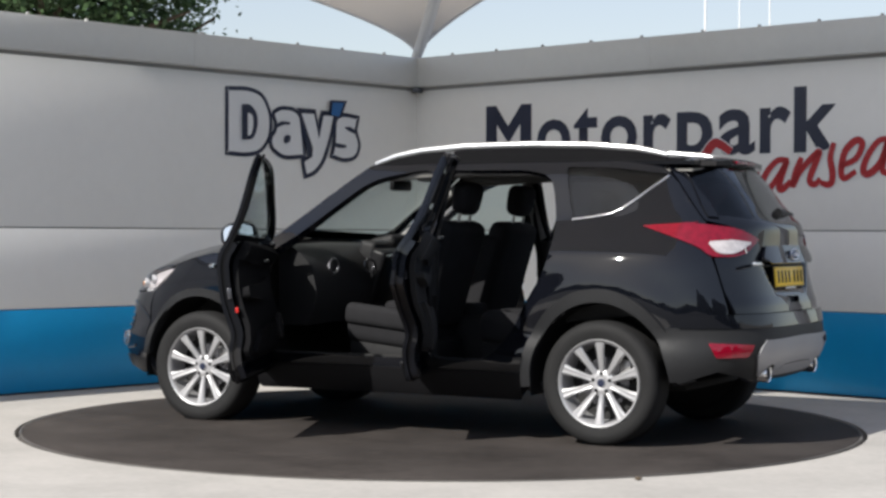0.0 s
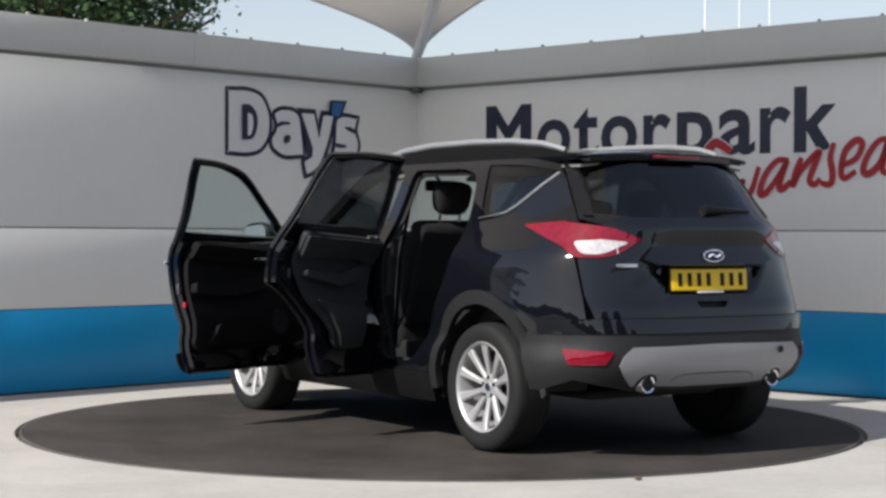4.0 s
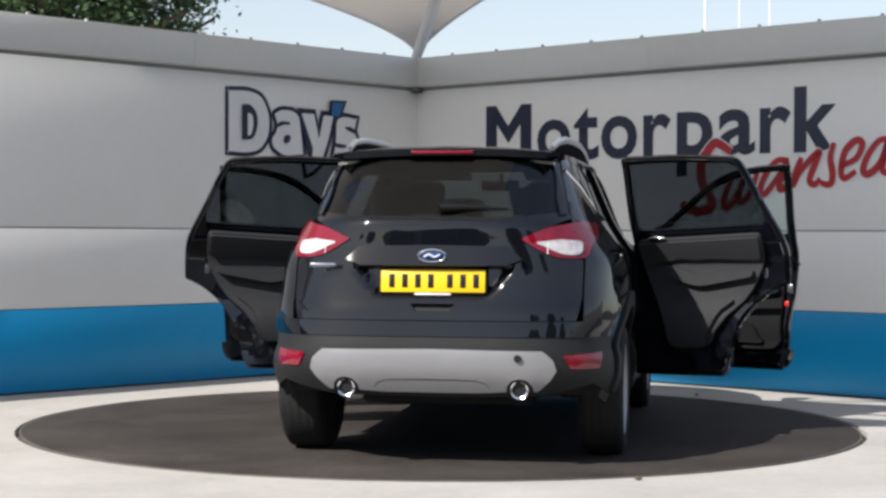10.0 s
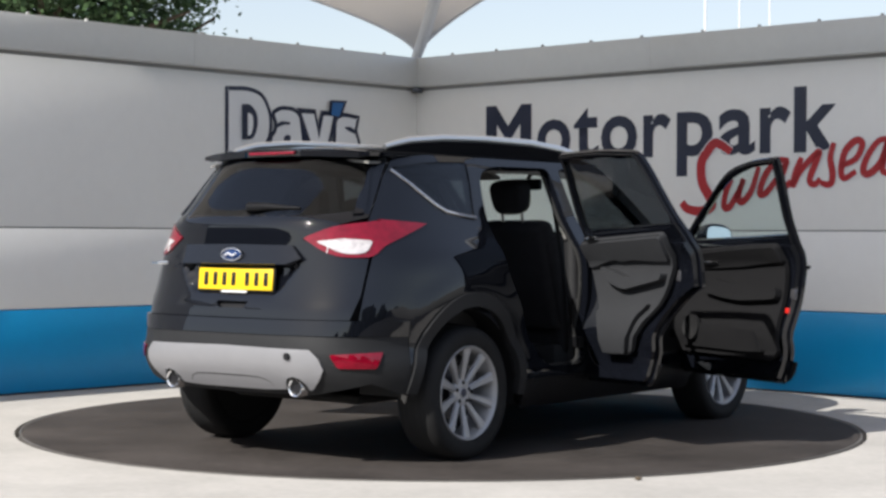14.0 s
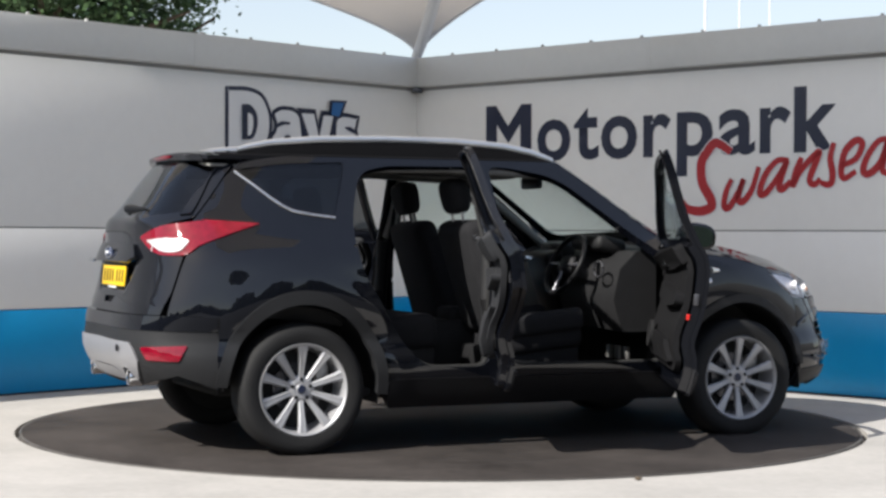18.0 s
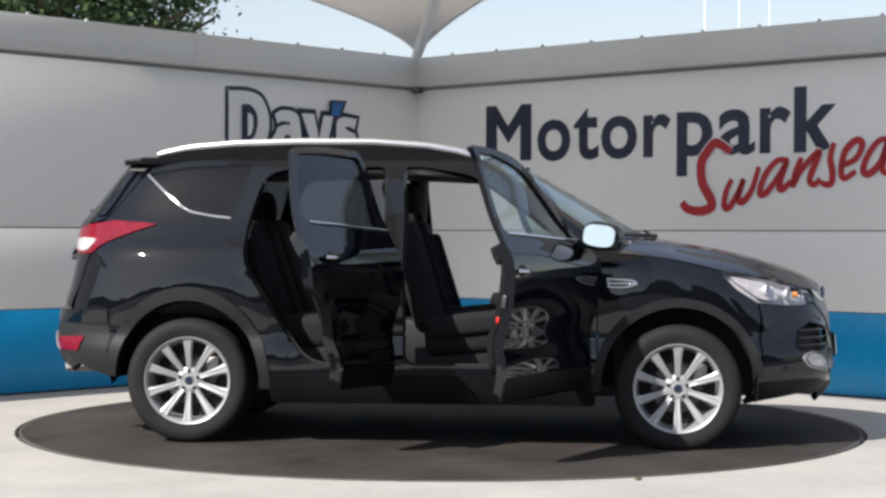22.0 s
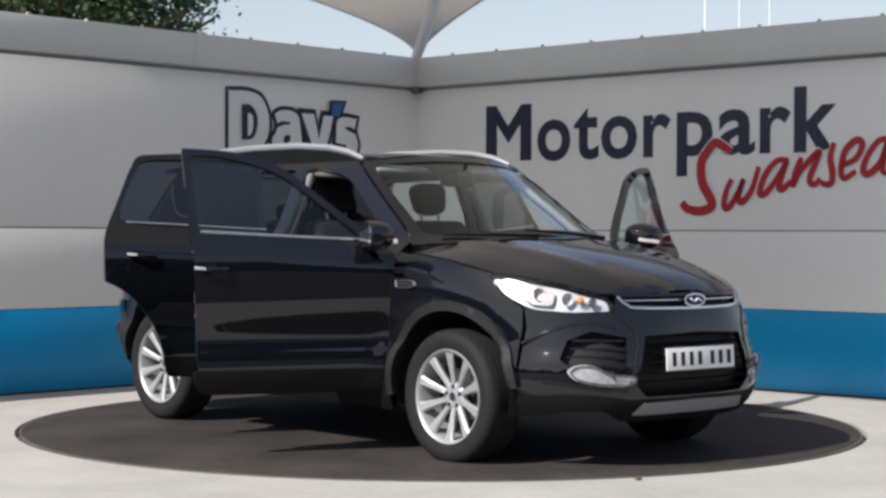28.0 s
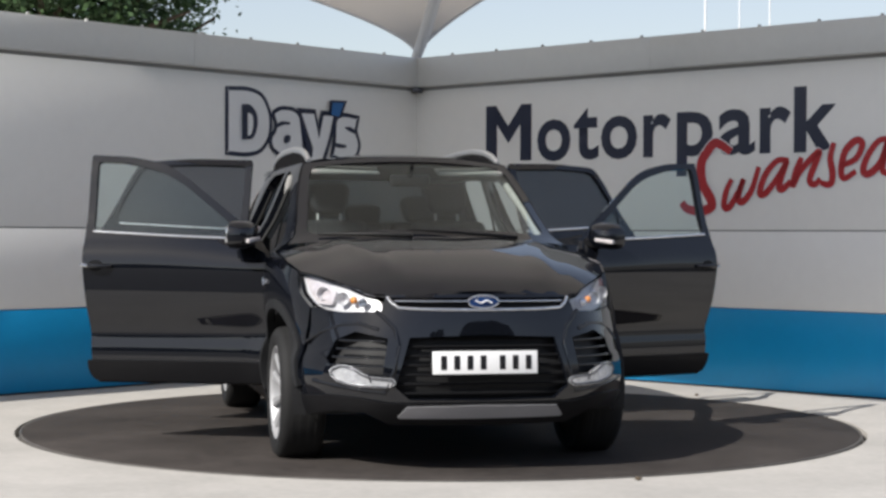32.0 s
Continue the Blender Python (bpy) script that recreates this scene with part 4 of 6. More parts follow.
def build_front(car):
    f = side_map(1)
    c = S_FRONT
    left = [(sx(2.0, 0.31), 0.31), (sx(1.72, 0.26), 0.26), (sx(1.79, 0.45), 0.45), (sx(1.805, 0.70), 0.70), (sx(1.782, 0.80), 0.792), (sx(1.99, 0.776), 0.776), (sy(0.485, 0.785), 0.783), (sy(0.455, 0.86), 0.86), (sy(0.25, 0.868), 0.868)]
    o = wrap([(sy(0.05, 0.245), 0.245), (sy(0.42, 0.25), 0.25), (sy(0.55, 0.31), 0.31)] + left)
    slim = wrap([(sy(0.02, 0.792), 0.792), (sy(0.395, 0.80), 0.80), (sy(0.44, 0.85), 0.85), (sy(0.02, 0.852), 0.852)])
    low = wrap([(sy(0.02, 0.355), 0.355), (sy(0.36, 0.36), 0.36), (sy(0.43, 0.42), 0.42), (sy(0.36, 0.66), 0.66), (sy(0.02, 0.672), 0.672)])
    pock = np.array([(sy(0.49, 0.48), 0.48), (sx(2.06, 0.50), 0.485), (sx(1.99, 0.54), 0.55), (sx(2.0, 0.62), 0.64), (sx(2.08, 0.66), 0.685), (sy(0.46, 0.66), 0.655)])
    pock2 = np.array([(2 * c - s, z) for s, z in pock])
    bumper = panel("front_bumper", o, [slim, low, pock, pock2], f, 0.03, M_PAINT, car, 0.035, "gloss black front bumper", inward=CORE)
    back = wrap([(sy(0.02, 0.27), 0.27), (sy(0.6, 0.34), 0.34), (sx(1.95, 0.5), 0.5), (sx(1.95, 0.7), 0.7), (sy(0.55, 0.85), 0.85), (sy(0.02, 0.86), 0.86)])
    panel("grille_backing", back, [], f, 0.01, M_DASH, car, 0.08, "dark recess behind the grilles", outset=-0.06, inward=CORE)

    def bar(name, y, zs, r, m, flat=1.0, out=-0.008):
        pts = [f(np.array([(2 * c - sy(-t * y, zs) if t < 0 else sy(t * y, zs), zs)]))[0] + np.array([out, 0, 0]) for t in np.linspace(-1, 1, 17)]
        return tube(name, pts, r, m, car, 8, flat=flat)
    bar("grille_bar", 0.42, 0.833, 0.0050, M_CHROME, 1.0)
    cup = [(-0.452, 0.852), (-0.435, 0.825), (-0.405, 0.801), (-0.3, 0.796), (-0.15, 0.794), (0, 0.793), (0.15, 0.794), (0.3, 0.796), (0.405, 0.801), (0.435, 0.825), (0.452, 0.852)]
    tube("grille_cup", [f(np.array([(sy(y, z) if y > 0 else 2 * c - sy(-y, z), z)]))[0] + np.array([0.002, 0, 0]) for y, z in cup], 0.008, M_CHROME, car, 8, label="chrome strip cupping the slim grille")
    for z in (0.70 - 0.04 - 0.045 * k for k in range(7)):
        bar("grille_slat", 0.36 + (0.66 - z) * 0.26, z, 0.007, M_MOULD, 1.0, -0.03)
    for z in (0.52, 0.56, 0.60, 0.64):
        for sg in (1, -1):
            pts = [f(np.array([(s if sg > 0 else 2 * c - s, z)]))[0] + np.array([-0.012, 0, 0]) for s in np.linspace(sy(0.47, z), sx(2.02, z), 7)]
            tube("side_grille_slat", pts, 0.005, M_PAINT, car, 6)
    for sg in (1, -1):
        g = side_map(sg)
        tube("bumper_crease", g(np.array([(sy(y, z), z) for y, z in ((0.505, 0.785), (0.47, 0.75), (0.425, 0.70), (0.41, 0.62), (0.435, 0.50), (0.475, 0.40))])) - np.array([0.004, 0, 0]), 0.011, M_PAINT, car, 10, label="sharp gloss black bumper crease")
        tube("bumper_crease", g(np.array([(sy(y, z), z) for y, z in ((0.50, 0.695), (0.58, 0.722), (0.66, 0.715), (0.74, 0.675), (0.79, 0.62))])) - np.array([0.004, 0, 0]), 0.010, M_PAINT, car, 10)
        tube("bumper_crease", g(np.array([(sy(y, z), z) for y, z in ((0.47, 0.395), (0.58, 0.405), (0.68, 0.42), (0.78, 0.44))])) - np.array([0.004, 0, 0]), 0.010, M_PAINT, car, 10)
    # silver skid strip and lip
    lip = wrap([(sy(0.02, 0.272), 0.272), (sy(0.40, 0.275), 0.275), (sy(0.41, 0.282), 0.282), (sy(0.37, 0.333), 0.333), (sy(0.02, 0.337), 0.337)])
    panel("skid_strip", lip, [], f, 0.02, M_SILVER, car, 0.04, "silver plastic skid strip", outset=0.012, inward=CORE)
    low2 = wrap([(sy(0.02, 0.235), 0.235), (sy(0.44, 0.24), 0.24), (sy(0.56, 0.30), 0.30), (sx(2.0, 0.30), 0.30), (sx(1.70, 0.25), 0.25), (sx(1.79, 0.36), 0.36), (sx(2.0, 0.375), 0.375), (sy(0.60, 0.37), 0.37), (sy(0.45, 0.345), 0.345), (sy(0.02, 0.345), 0.345)])
    panel("lower_lip", low2, [], f, 0.03, M_TRIM, car, 0.04, "dark grey plastic lower bumper edge", outset=0.008, inward=CORE)
    # plate
    build_plate(car, 2.262, 0.541, M_WHITE, "front_number_plate", "white front number plate with plain dark bars", 1, 3.5)
    # badge
    bm = bmesh.new()
    add_lathe(bm, [(0.0005, 0.0), (0.05, -0.003), (0.066, -0.008)], pose(0, 0, 0), 28)
    bmesh.ops.transform(bm, matrix=pose(2.222, 0, 0.832) @ Matrix.Rotation(radians(90), 4, 'Z') @ Matrix.Rotation(radians(180), 4, 'Z') @ Matrix.Diagonal((1.15, 1, 0.48, 1)), verts=bm.verts)
    bd = part("badge", bm, M_BADGE, car, "blue enamel oval badge")
    tube("badge_ring", [(2.222, 0.076 * math.cos(a), 0.832 + 0.030 * math.sin(a)) for a in np.linspace(0, math.tau, 24, endpoint=False)], 0.005, M_CHROME, bd, 8, closed=True)
    tube("badge_mark", [(2.231, y, 0.832 + 0.006 * math.sin(y * 110)) for y in np.linspace(-0.042, 0.042, 13)], 0.0045, M_POLE, bd, 6, label="pale wavy mark")
    for sg in (1, -1):
        g = side_map(sg)
        hl = [(1.555, 0.968, 0.01), (1.80, 0.932, 0.1), (1.98, 0.890, 0.05)]
        o = [(sx(a, b), b, r) for a, b, r in hl] + [(sy(0.495, 0.845), 0.848, 0.02), (sy(0.49, 0.80), 0.792, 0.02), (sx(2.0, 0.79), 0.780, 0.06), (sx(1.80, 0.795), 0.795, 0.04), (sx(1.672, 0.865), 0.868, 0.05)]
        o = fillet(o)
        lamp = panel("headlamp", o, [], g, 0.01, M_LAMPIN, car, 0.03, "clear headlamp with chrome reflectors", outset=-0.045, inward=CORE)
        panel("lens", shrink(resample(o, 0.02), 0.002), [], g, 0.004, M_LENS, lamp, 0.03, "clear lens cover", outset=0.004, inward=CORE).visible_shadow = False
        panel("reflector", fillet([(sx(1.63, 0.94), 0.942, 0.02), (sx(1.82, 0.912), 0.912, 0.02), (sx(1.90, 0.87), 0.885, 0.02), (sx(1.90, 0.81), 0.808, 0.02), (sx(1.80, 0.82), 0.815, 0.02)]), [], g, 0.02, M_CLEARLENS, lamp, 0.03, "bright chrome reflector", outset=-0.02, inward=CORE)
        for yy, zz, rr, mm in ((0.64, 0.838, 0.032, M_LAMPIN), (0.72, 0.862, 0.032, M_LAMPIN), (0.555, 0.822, 0.022, M_CHROME)):
            p = g(np.array([(sy(yy, zz), zz)]))[0]
            bm = bmesh.new()
            add_lathe(bm, [(rr, 0.035), (rr * 0.85, 0.02), (rr * 0.3, 0.0), (0.0005, -0.002)], pose(0, 0, 0), 20)
            bmesh.ops.transform(bm, matrix=pose(p[0] - 0.045, p[1] - 0.01 * sg, zz) @ Matrix.Rotation(radians(-90 + 25 * sg), 4, 'Z'), verts=bm.verts)
            part("lamp_bowl", bm, mm, lamp)
        p = g(np.array([(sy(0.60, 0.83), 0.83)]))[0]
        bm = bmesh.new()
        bmesh.ops.create_uvsphere(bm, u_segments=14, v_segments=8, radius=0.019, matrix=Matrix.Translation((p[0] - 0.018, p[1] - 0.004 * sg, 0.832)))
        part("indicator_bulb", bm, M_AMBER, lamp, "amber indicator bulb")
        # fog lamp with bright surround
        fg = fillet([(sx(2.02, 0.50), 0.498, 0.02), (sx(2.07, 0.53), 0.528, 0.03), (sy(0.62, 0.52), 0.518, 0.03), (sy(0.57, 0.48), 0.476, 0.04), (sy(0.44, 0.466), 0.466, 0.02), (sy(0.425, 0.44), 0.44, 0.02), (sy(0.46, 0.42), 0.418, 0.02), (sy(0.62, 0.42), 0.424, 0.04), (sx(2.05, 0.45), 0.448, 0.03)])
        fog = panel("fog_lamp", fg, [], g, 0.03, M_FOG, car, 0.03, "bright clear fog lamp cluster", outset=0.004, inward=CORE)
        ring = g(shrink(resample(fg, 0.03), 0.006)) + np.array([0.012, 0.004 * sg, 0])
        tube("fog_rim", ring, 0.0035, M_LAMPDARK, fog, 8, closed=True)
        tube("fog_divider", g(np.array([(sy(y, z), z) for y, z in ((0.545, 0.445), (0.552, 0.47), (0.56, 0.49))])) + np.array([0.006, 0, 0]), 0.005, M_LAMPDARK, fog, 8)
        p = g(np.array([(sy(0.62, 0.487), 0.487)]))[0]
        bm = bmesh.new()
        add_lathe(bm, [(0.042, 0.012), (0.036, 0.004), (0.015, 0.0), (0.0005, 0.004)], pose(0, 0, 0), 20)
        bmesh.ops.transform(bm, matrix=pose(p[0] + 0.012, p[1], 0.487) @ Matrix.Rotation(radians(-90 + 30 * sg), 4, 'Z'), verts=bm.verts)
        part("fog_bulb", bm, M_LENS, fog)


def build_plate(car, x, z, material, name, label, way, tilt):
    m = pose(x, 0, z, 0, -tilt * way, 0) @ (Matrix.Rotation(0, 4, 'Z') if way > 0 else Matrix.Rotation(math.pi, 4, 'Z'))
    bm = bmesh.new()
    add_box(bm, (-0.004, -0.26, -0.0555), (0.004, 0.26, 0.0555), 0.003, m)
    pl = part(name, bm, material, car, label)
    bm = bmesh.new()
    add_box(bm, (-0.012, -0.27, -0.066), (-0.004, 0.27, 0.066), 0.003, m)
    part("plate_holder", bm, M_TRIM, pl)
    xs = (-0.205, -0.14, -0.075, -0.01, 0.085, 0.15, 0.215)
    for y in xs:
        box("bar", (0.0042, y - 0.0145, -0.034), (0.0062, y + 0.0145, 0.034), M_INK, pl, 0.001, "", m)


def build_rear(car):
    f = side_map(1)
    c = S_REAR
    # tailgate with window opening
    left = [(sy(0.02, 0.735, False), 0.735), (sy(0.70, 0.735, False), 0.735), (sy(0.725, 0.85, False), 0.85), (sy(0.725, 1.035, False), 1.035), (sy(0.60, 1.05, False), 1.045), (sy(0.42, 1.13, False), 1.13), (sy(0.60, 1.22, False), 1.215), (sy(0.655, 1.24, False), 1.24), (sy(0.625, 1.34, False), 1.34), (sy(0.59, 1.47, False), 1.47), (sy(0.555, 1.572, False), 1.572), (sy(0.02, 1.572, False), 1.585)]
    win = wrap([(sy(0.02, 1.245, False), 1.245), (sy(0.45, 1.25, False), 1.25), (sy(0.60, 1.27, False), 1.272), (sy(0.585, 1.35, False), 1.35), (sy(0.54, 1.50, False), 1.50), (sy(0.51, 1.548, False), 1.545), (sy(0.02, 1.555, False), 1.555)], False)
    grip = wrap([(sy(0.02, 0.782, False), 0.782), (sy(0.085, 0.782, False), 0.782), (sy(0.11, 0.816, False), 0.816), (sy(0.02, 0.816, False), 0.816)], False)

    def gate_map(q):
        """Tailgate surface with the sunk plate recess."""
        P = f(q)
        y, z = np.abs(P[:, 1]), q[:, 1]
        wide = 0.29 + 0.11 * np.clip((z - 0.85) / 0.14, 0, 1)
        k = np.clip((wide - y) / 0.035, 0, 1) * np.clip((z - 0.842) / 0.03, 0, 1) * np.clip((1.012 - z) / 0.02, 0, 1)
        P[:, 0] += 0.034 * k
        return P
    tg = panel("tailgate", wrap(left, False), [win, grip], gate_map, 0.03, M_PAINT, car, 0.022, "gloss black closed tailgate", inward=CORE)
    bk = wrap([(sy(0.02, 0.66, False), 0.66), (sx(-1.9, 0.66), 0.66), (sx(-1.9, 1.05), 1.05), (sx(-1.9, 1.2), 1.2), (sy(0.02, 1.2, False), 1.2)], False)
    panel("tailgate_inner", bk, [], f, 0.01, M_DARK, tg, 0.08, "", outset=-0.075, inward=CORE)
    gl = panel("rear_window", shrink(win, -0.004), [], f, 0.005, M_PRIVACY, tg, 0.06, "dark tinted rear window", outset=-0.001, inward=CORE)
    gl.visible_shadow = False
    # spoiler with brake light
    sp = [(-1.74, 0.545), (-1.80, 0.53), (-1.845, 0.40), (-1.866, 0.2), (-1.87, 0)]
    o = sp + [(x, -y) for x, y in reversed(sp[:-1])]
    spo = panel("spoiler", np.array(o), [], lambda q: np.stack([q[:, 0], q[:, 1], z_roof(q[:, 0]) + 0.005 - 0.10 * np.clip(-1.74 - q[:, 0], 0, 1) - 0.032 * (np.abs(q[:, 1]) / 0.56) ** 2.4], 1), 0.030, M_PAINT, car, 0.03, "black roof spoiler", inward=CORE)
    box("brake_light", (-1.882, -0.16, 1.566), (-1.862, 0.16, 1.582), M_REDLENS, spo, 0.006, "red high brake light")
    for sg in (1, -1):
        g = side_map(sg)
        fin = [(sy(0.60, 1.55, False), 1.565), (sy(0.535, 1.55, False), 1.560), (sy(0.565, 1.45, False), 1.45), (sy(0.612, 1.32, False), 1.32), (sy(0.632, 1.26, False), 1.255), (sx(-1.93, 1.25), 1.25), (sx(-1.86, 1.34), 1.34), (sx(-1.76, 1.45), 1.45), (sx(-1.70, 1.53), 1.53)]
        panel("spoiler_fin", np.array(fin), [], g, 0.016, M_PAINT, spo, 0.03, "gloss black fin beside the rear window", outset=0.012, inward=CORE)
    # bumper: gloss band, grained lower part, silver insert
    up = wrap([(sy(0.02, 0.655, False), 0.655), (sx(-1.80, 0.655), 0.655), (sx(-1.80, 0.73), 0.73), (sy(0.02, 0.727, False), 0.727)], False)
    panel("bumper_band", up, [], f, 0.05, M_PAINT, car, 0.04, "gloss black bumper band", outset=0.020, inward=CORE)
    lo = wrap([(sy(0.02, 0.36, False), 0.36), (sy(0.5, 0.37, False), 0.37), (sx(-1.98, 0.43), 0.43), (sx(-1.79, 0.362), 0.362), (sx(-1.775, 0.40), 0.40), (sx(-1.76, 0.52), 0.52), (sx(-1.73, 0.658), 0.658), (sx(-2.0, 0.655), 0.655), (sy(0.62, 0.68, False), 0.678), (sy(0.02, 0.67, False), 0.668)], False)
    bumper = panel("rear_bumper", lo, [], f, 0.03, M_CLAD, car, 0.04, "dark grey grained plastic rear bumper", outset=0.014, inward=CORE)
    si = wrap([(sy(y, z, False), z) for y, z in ((0.02, 0.392), (0.22, 0.392), (0.30, 0.396), (0.365, 0.40), (0.372, 0.43), (0.395, 0.456), (0.432, 0.465), (0.469, 0.456), (0.492, 0.43), (0.498, 0.40), (0.52, 0.405), (0.575, 0.455), (0.606, 0.50), (0.592, 0.545), (0.54, 0.588), (0.02, 0.595))], False)
    skid = panel("rear_skid", si, [], f, 0.03, M_SILVER, bumper, 0.04, "silver plastic skid plate", outset=0.024, inward=CORE)
    gv = [f(np.array([(sy(abs(y), z, False) if y > 0 else 2 * c - sy(abs(y), z, False), z)]))[0] - np.array([0.024, 0, 0]) for y, z in ((-0.29, 0.402), (-0.265, 0.43), (-0.22, 0.443), (-0.1, 0.446), (0.1, 0.446), (0.22, 0.443), (0.265, 0.43), (0.29, 0.402))]
    tube("skid_groove", gv, 0.005, M_CLAD, bumper, 8, label="dark moulded groove")
    p = f(np.array([(2 * c - sy(0.43, 0.555, False), 0.555)]))[0]
    bm = bmesh.new()
    add_lathe(bm, [(0.0005, 0.0), (0.017, 0.0), (0.019, -0.006)], pose(p[0] - 0.034, p[1], 0.555) @ Matrix.Rotation(radians(90), 4, 'Z') , 16)
    part("tow_eye_cover", bm, M_INK, bumper, "round black towing eye hole")
    for sg in (1, -1):
        g = side_map(sg)
        # tail lamp
        o = fillet([(sy(0.425, 1.135, False), 1.135, 0.01), (sy(0.56, 1.19, False), 1.195, 0.05), (sy(0.70, 1.215, False), 1.222, 0.05), (sx(-1.85, 1.22), 1.228, 0.05), (sx(-1.55, 1.20), 1.208, 0.01), (sx(-1.72, 1.15), 1.150, 0.05), (sx(-1.86, 1.10), 1.095, 0.05), (sx(-1.93, 1.04), 1.040, 0.03), (sy(0.62, 1.04, False), 1.040, 0.05), (sy(0.54, 1.07, False), 1.065, 0.05)])
        tl = panel("tail_lamp", o, [], g, 0.03, M_REDLENS, car, 0.03, "red and clear tail lamp", outset=0.008, inward=CORE)
        o = fillet([(sy(0.49, 1.118, False), 1.118, 0.02), (sy(0.62, 1.130, False), 1.132, 0.05), (sx(-2.0, 1.13), 1.130, 0.03), (sx(-1.90, 1.12), 1.120, 0.02), (sx(-1.95, 1.06), 1.058, 0.03), (sy(0.63, 1.055, False), 1.053, 0.05)])
        panel("clear_lens", o, [], g, 0.012, M_CLEARLENS, tl, 0.03, "pale clear lens", outset=0.013, inward=CORE)
        for y in (0.56, 0.64, 0.70):
            tube("lens_rib", g(np.array([(sy(y, z, False), z) for z in (1.062, 1.09, 1.126)])) + np.array([-0.013, 0, 0]), 0.0028, M_LAMPIN, tl, 6)
        # reflector
        o = fillet([(sx(-1.94, 0.57), 0.573, 0.01), (sy(0.635, 0.565, False), 0.565, 0.01), (sy(0.67, 0.51, False), 0.508, 0.01), (sx(-1.98, 0.50), 0.502, 0.01)])
        panel("reflector", o, [], g, 0.02, M_REDLENS, bumper, 0.03, "red bumper reflector", outset=0.022, inward=CORE)
        # exhaust
        bm = bmesh.new()
        add_lathe(bm, [(0.034, 0.16), (0.046, 0.14), (0.048, 0.0), (0.044, -0.008), (0.036, -0.004), (0.035, 0.12), (0.0005, 0.12)], pose(-2.155, 0.432 * sg, 0.398) @ Matrix.Rotation(radians(-90), 4, 'Z'), 28)
        part("exhaust_tip", bm, M_CHROME, car, "round chrome exhaust tip")
        bm = bmesh.new()
        add_lathe(bm, [(0.0352, 0.03), (0.0352, 0.010), (0.0005, 0.010)], pose(-2.155, 0.432 * sg, 0.398) @ Matrix.Rotation(radians(-90), 4, 'Z'), 20)
        part("exhaust_bore", bm, M_INK, car)
    # number plate, light bar, badge
    build_plate(car, -2.138, 0.927, M_YELLOW, "rear_number_plate", "yellow rear number plate with plain dark bars", -1, 5)
    fin = wrap([(sy(0.02, 1.0, False), 1.0), (sy(0.36, 1.0, False), 1.0), (sy(0.44, 1.03, False), 1.03), (sy(0.37, 1.095, False), 1.095), (sy(0.02, 1.10, False), 1.10)], False)
    panel("plate_finisher", fin, [], lambda q: f(q) - np.stack([0.28 * (1.10 - q[:, 1]), 0 * q[:, 1], 0 * q[:, 1]], 1), 0.02, M_PAINT, tg, 0.05, "gloss black strip above plate", outset=0.014, inward=CORE)
    bm = bmesh.new()
    add_lathe(bm, [(0.0005, 0.0), (0.05, -0.003), (0.062, -0.008)], pose(0, 0, 0), 28)
    bmesh.ops.transform(bm, matrix=pose(-2.168, 0, 1.052) @ Matrix.Rotation(radians(90), 4, 'Z') @ Matrix.Diagonal((1.05, 1, 0.46, 1)), verts=bm.verts)
    bd = part("badge", bm, M_BADGE, car, "blue enamel oval badge")
    tube("badge_ring", [(-2.170, 0.068 * math.cos(a), 1.052 + 0.03 * math.sin(a)) for a in np.linspace(0, math.tau, 24, endpoint=False)], 0.0045, M_CHROME, bd, 8, closed=True)
    tube("badge_mark", [(-2.178, y, 1.052 + 0.006 * math.sin(y * 110)) for y in np.linspace(-0.040, 0.040, 13)], 0.0045, M_POLE, bd, 6, label="pale wavy mark")
    panel("grip_recess", shrink(grip, -0.01), [], f, 0.004, M_INK, tg, 0.05, "dark tailgate grip recess", outset=-0.028, inward=CORE)
    box("model_badge", (-2.145, 0.49, 0.995), (-2.128, 0.62, 1.012), M_CHROME, tg, 0.003, "small chrome lettering bar")
    box("plate_strip", (-2.152, -0.09, 0.858), (-2.146, 0.09, 0.868), M_WHITE, tg, 0.002, "thin white strip under the plate")
    # rear wiper
    wp = [f(np.array([(2 * c - sy(y, z, False), z)]))[0] + np.array([-0.012, 0, 0]) for y, z in ((0.02, 1.29), (0.14, 1.293), (0.36, 1.285))]
    tube("rear_wiper", wp, [0.026, 0.020, 0.006], M_TRIM, tg, 8, label="black rear wiper")


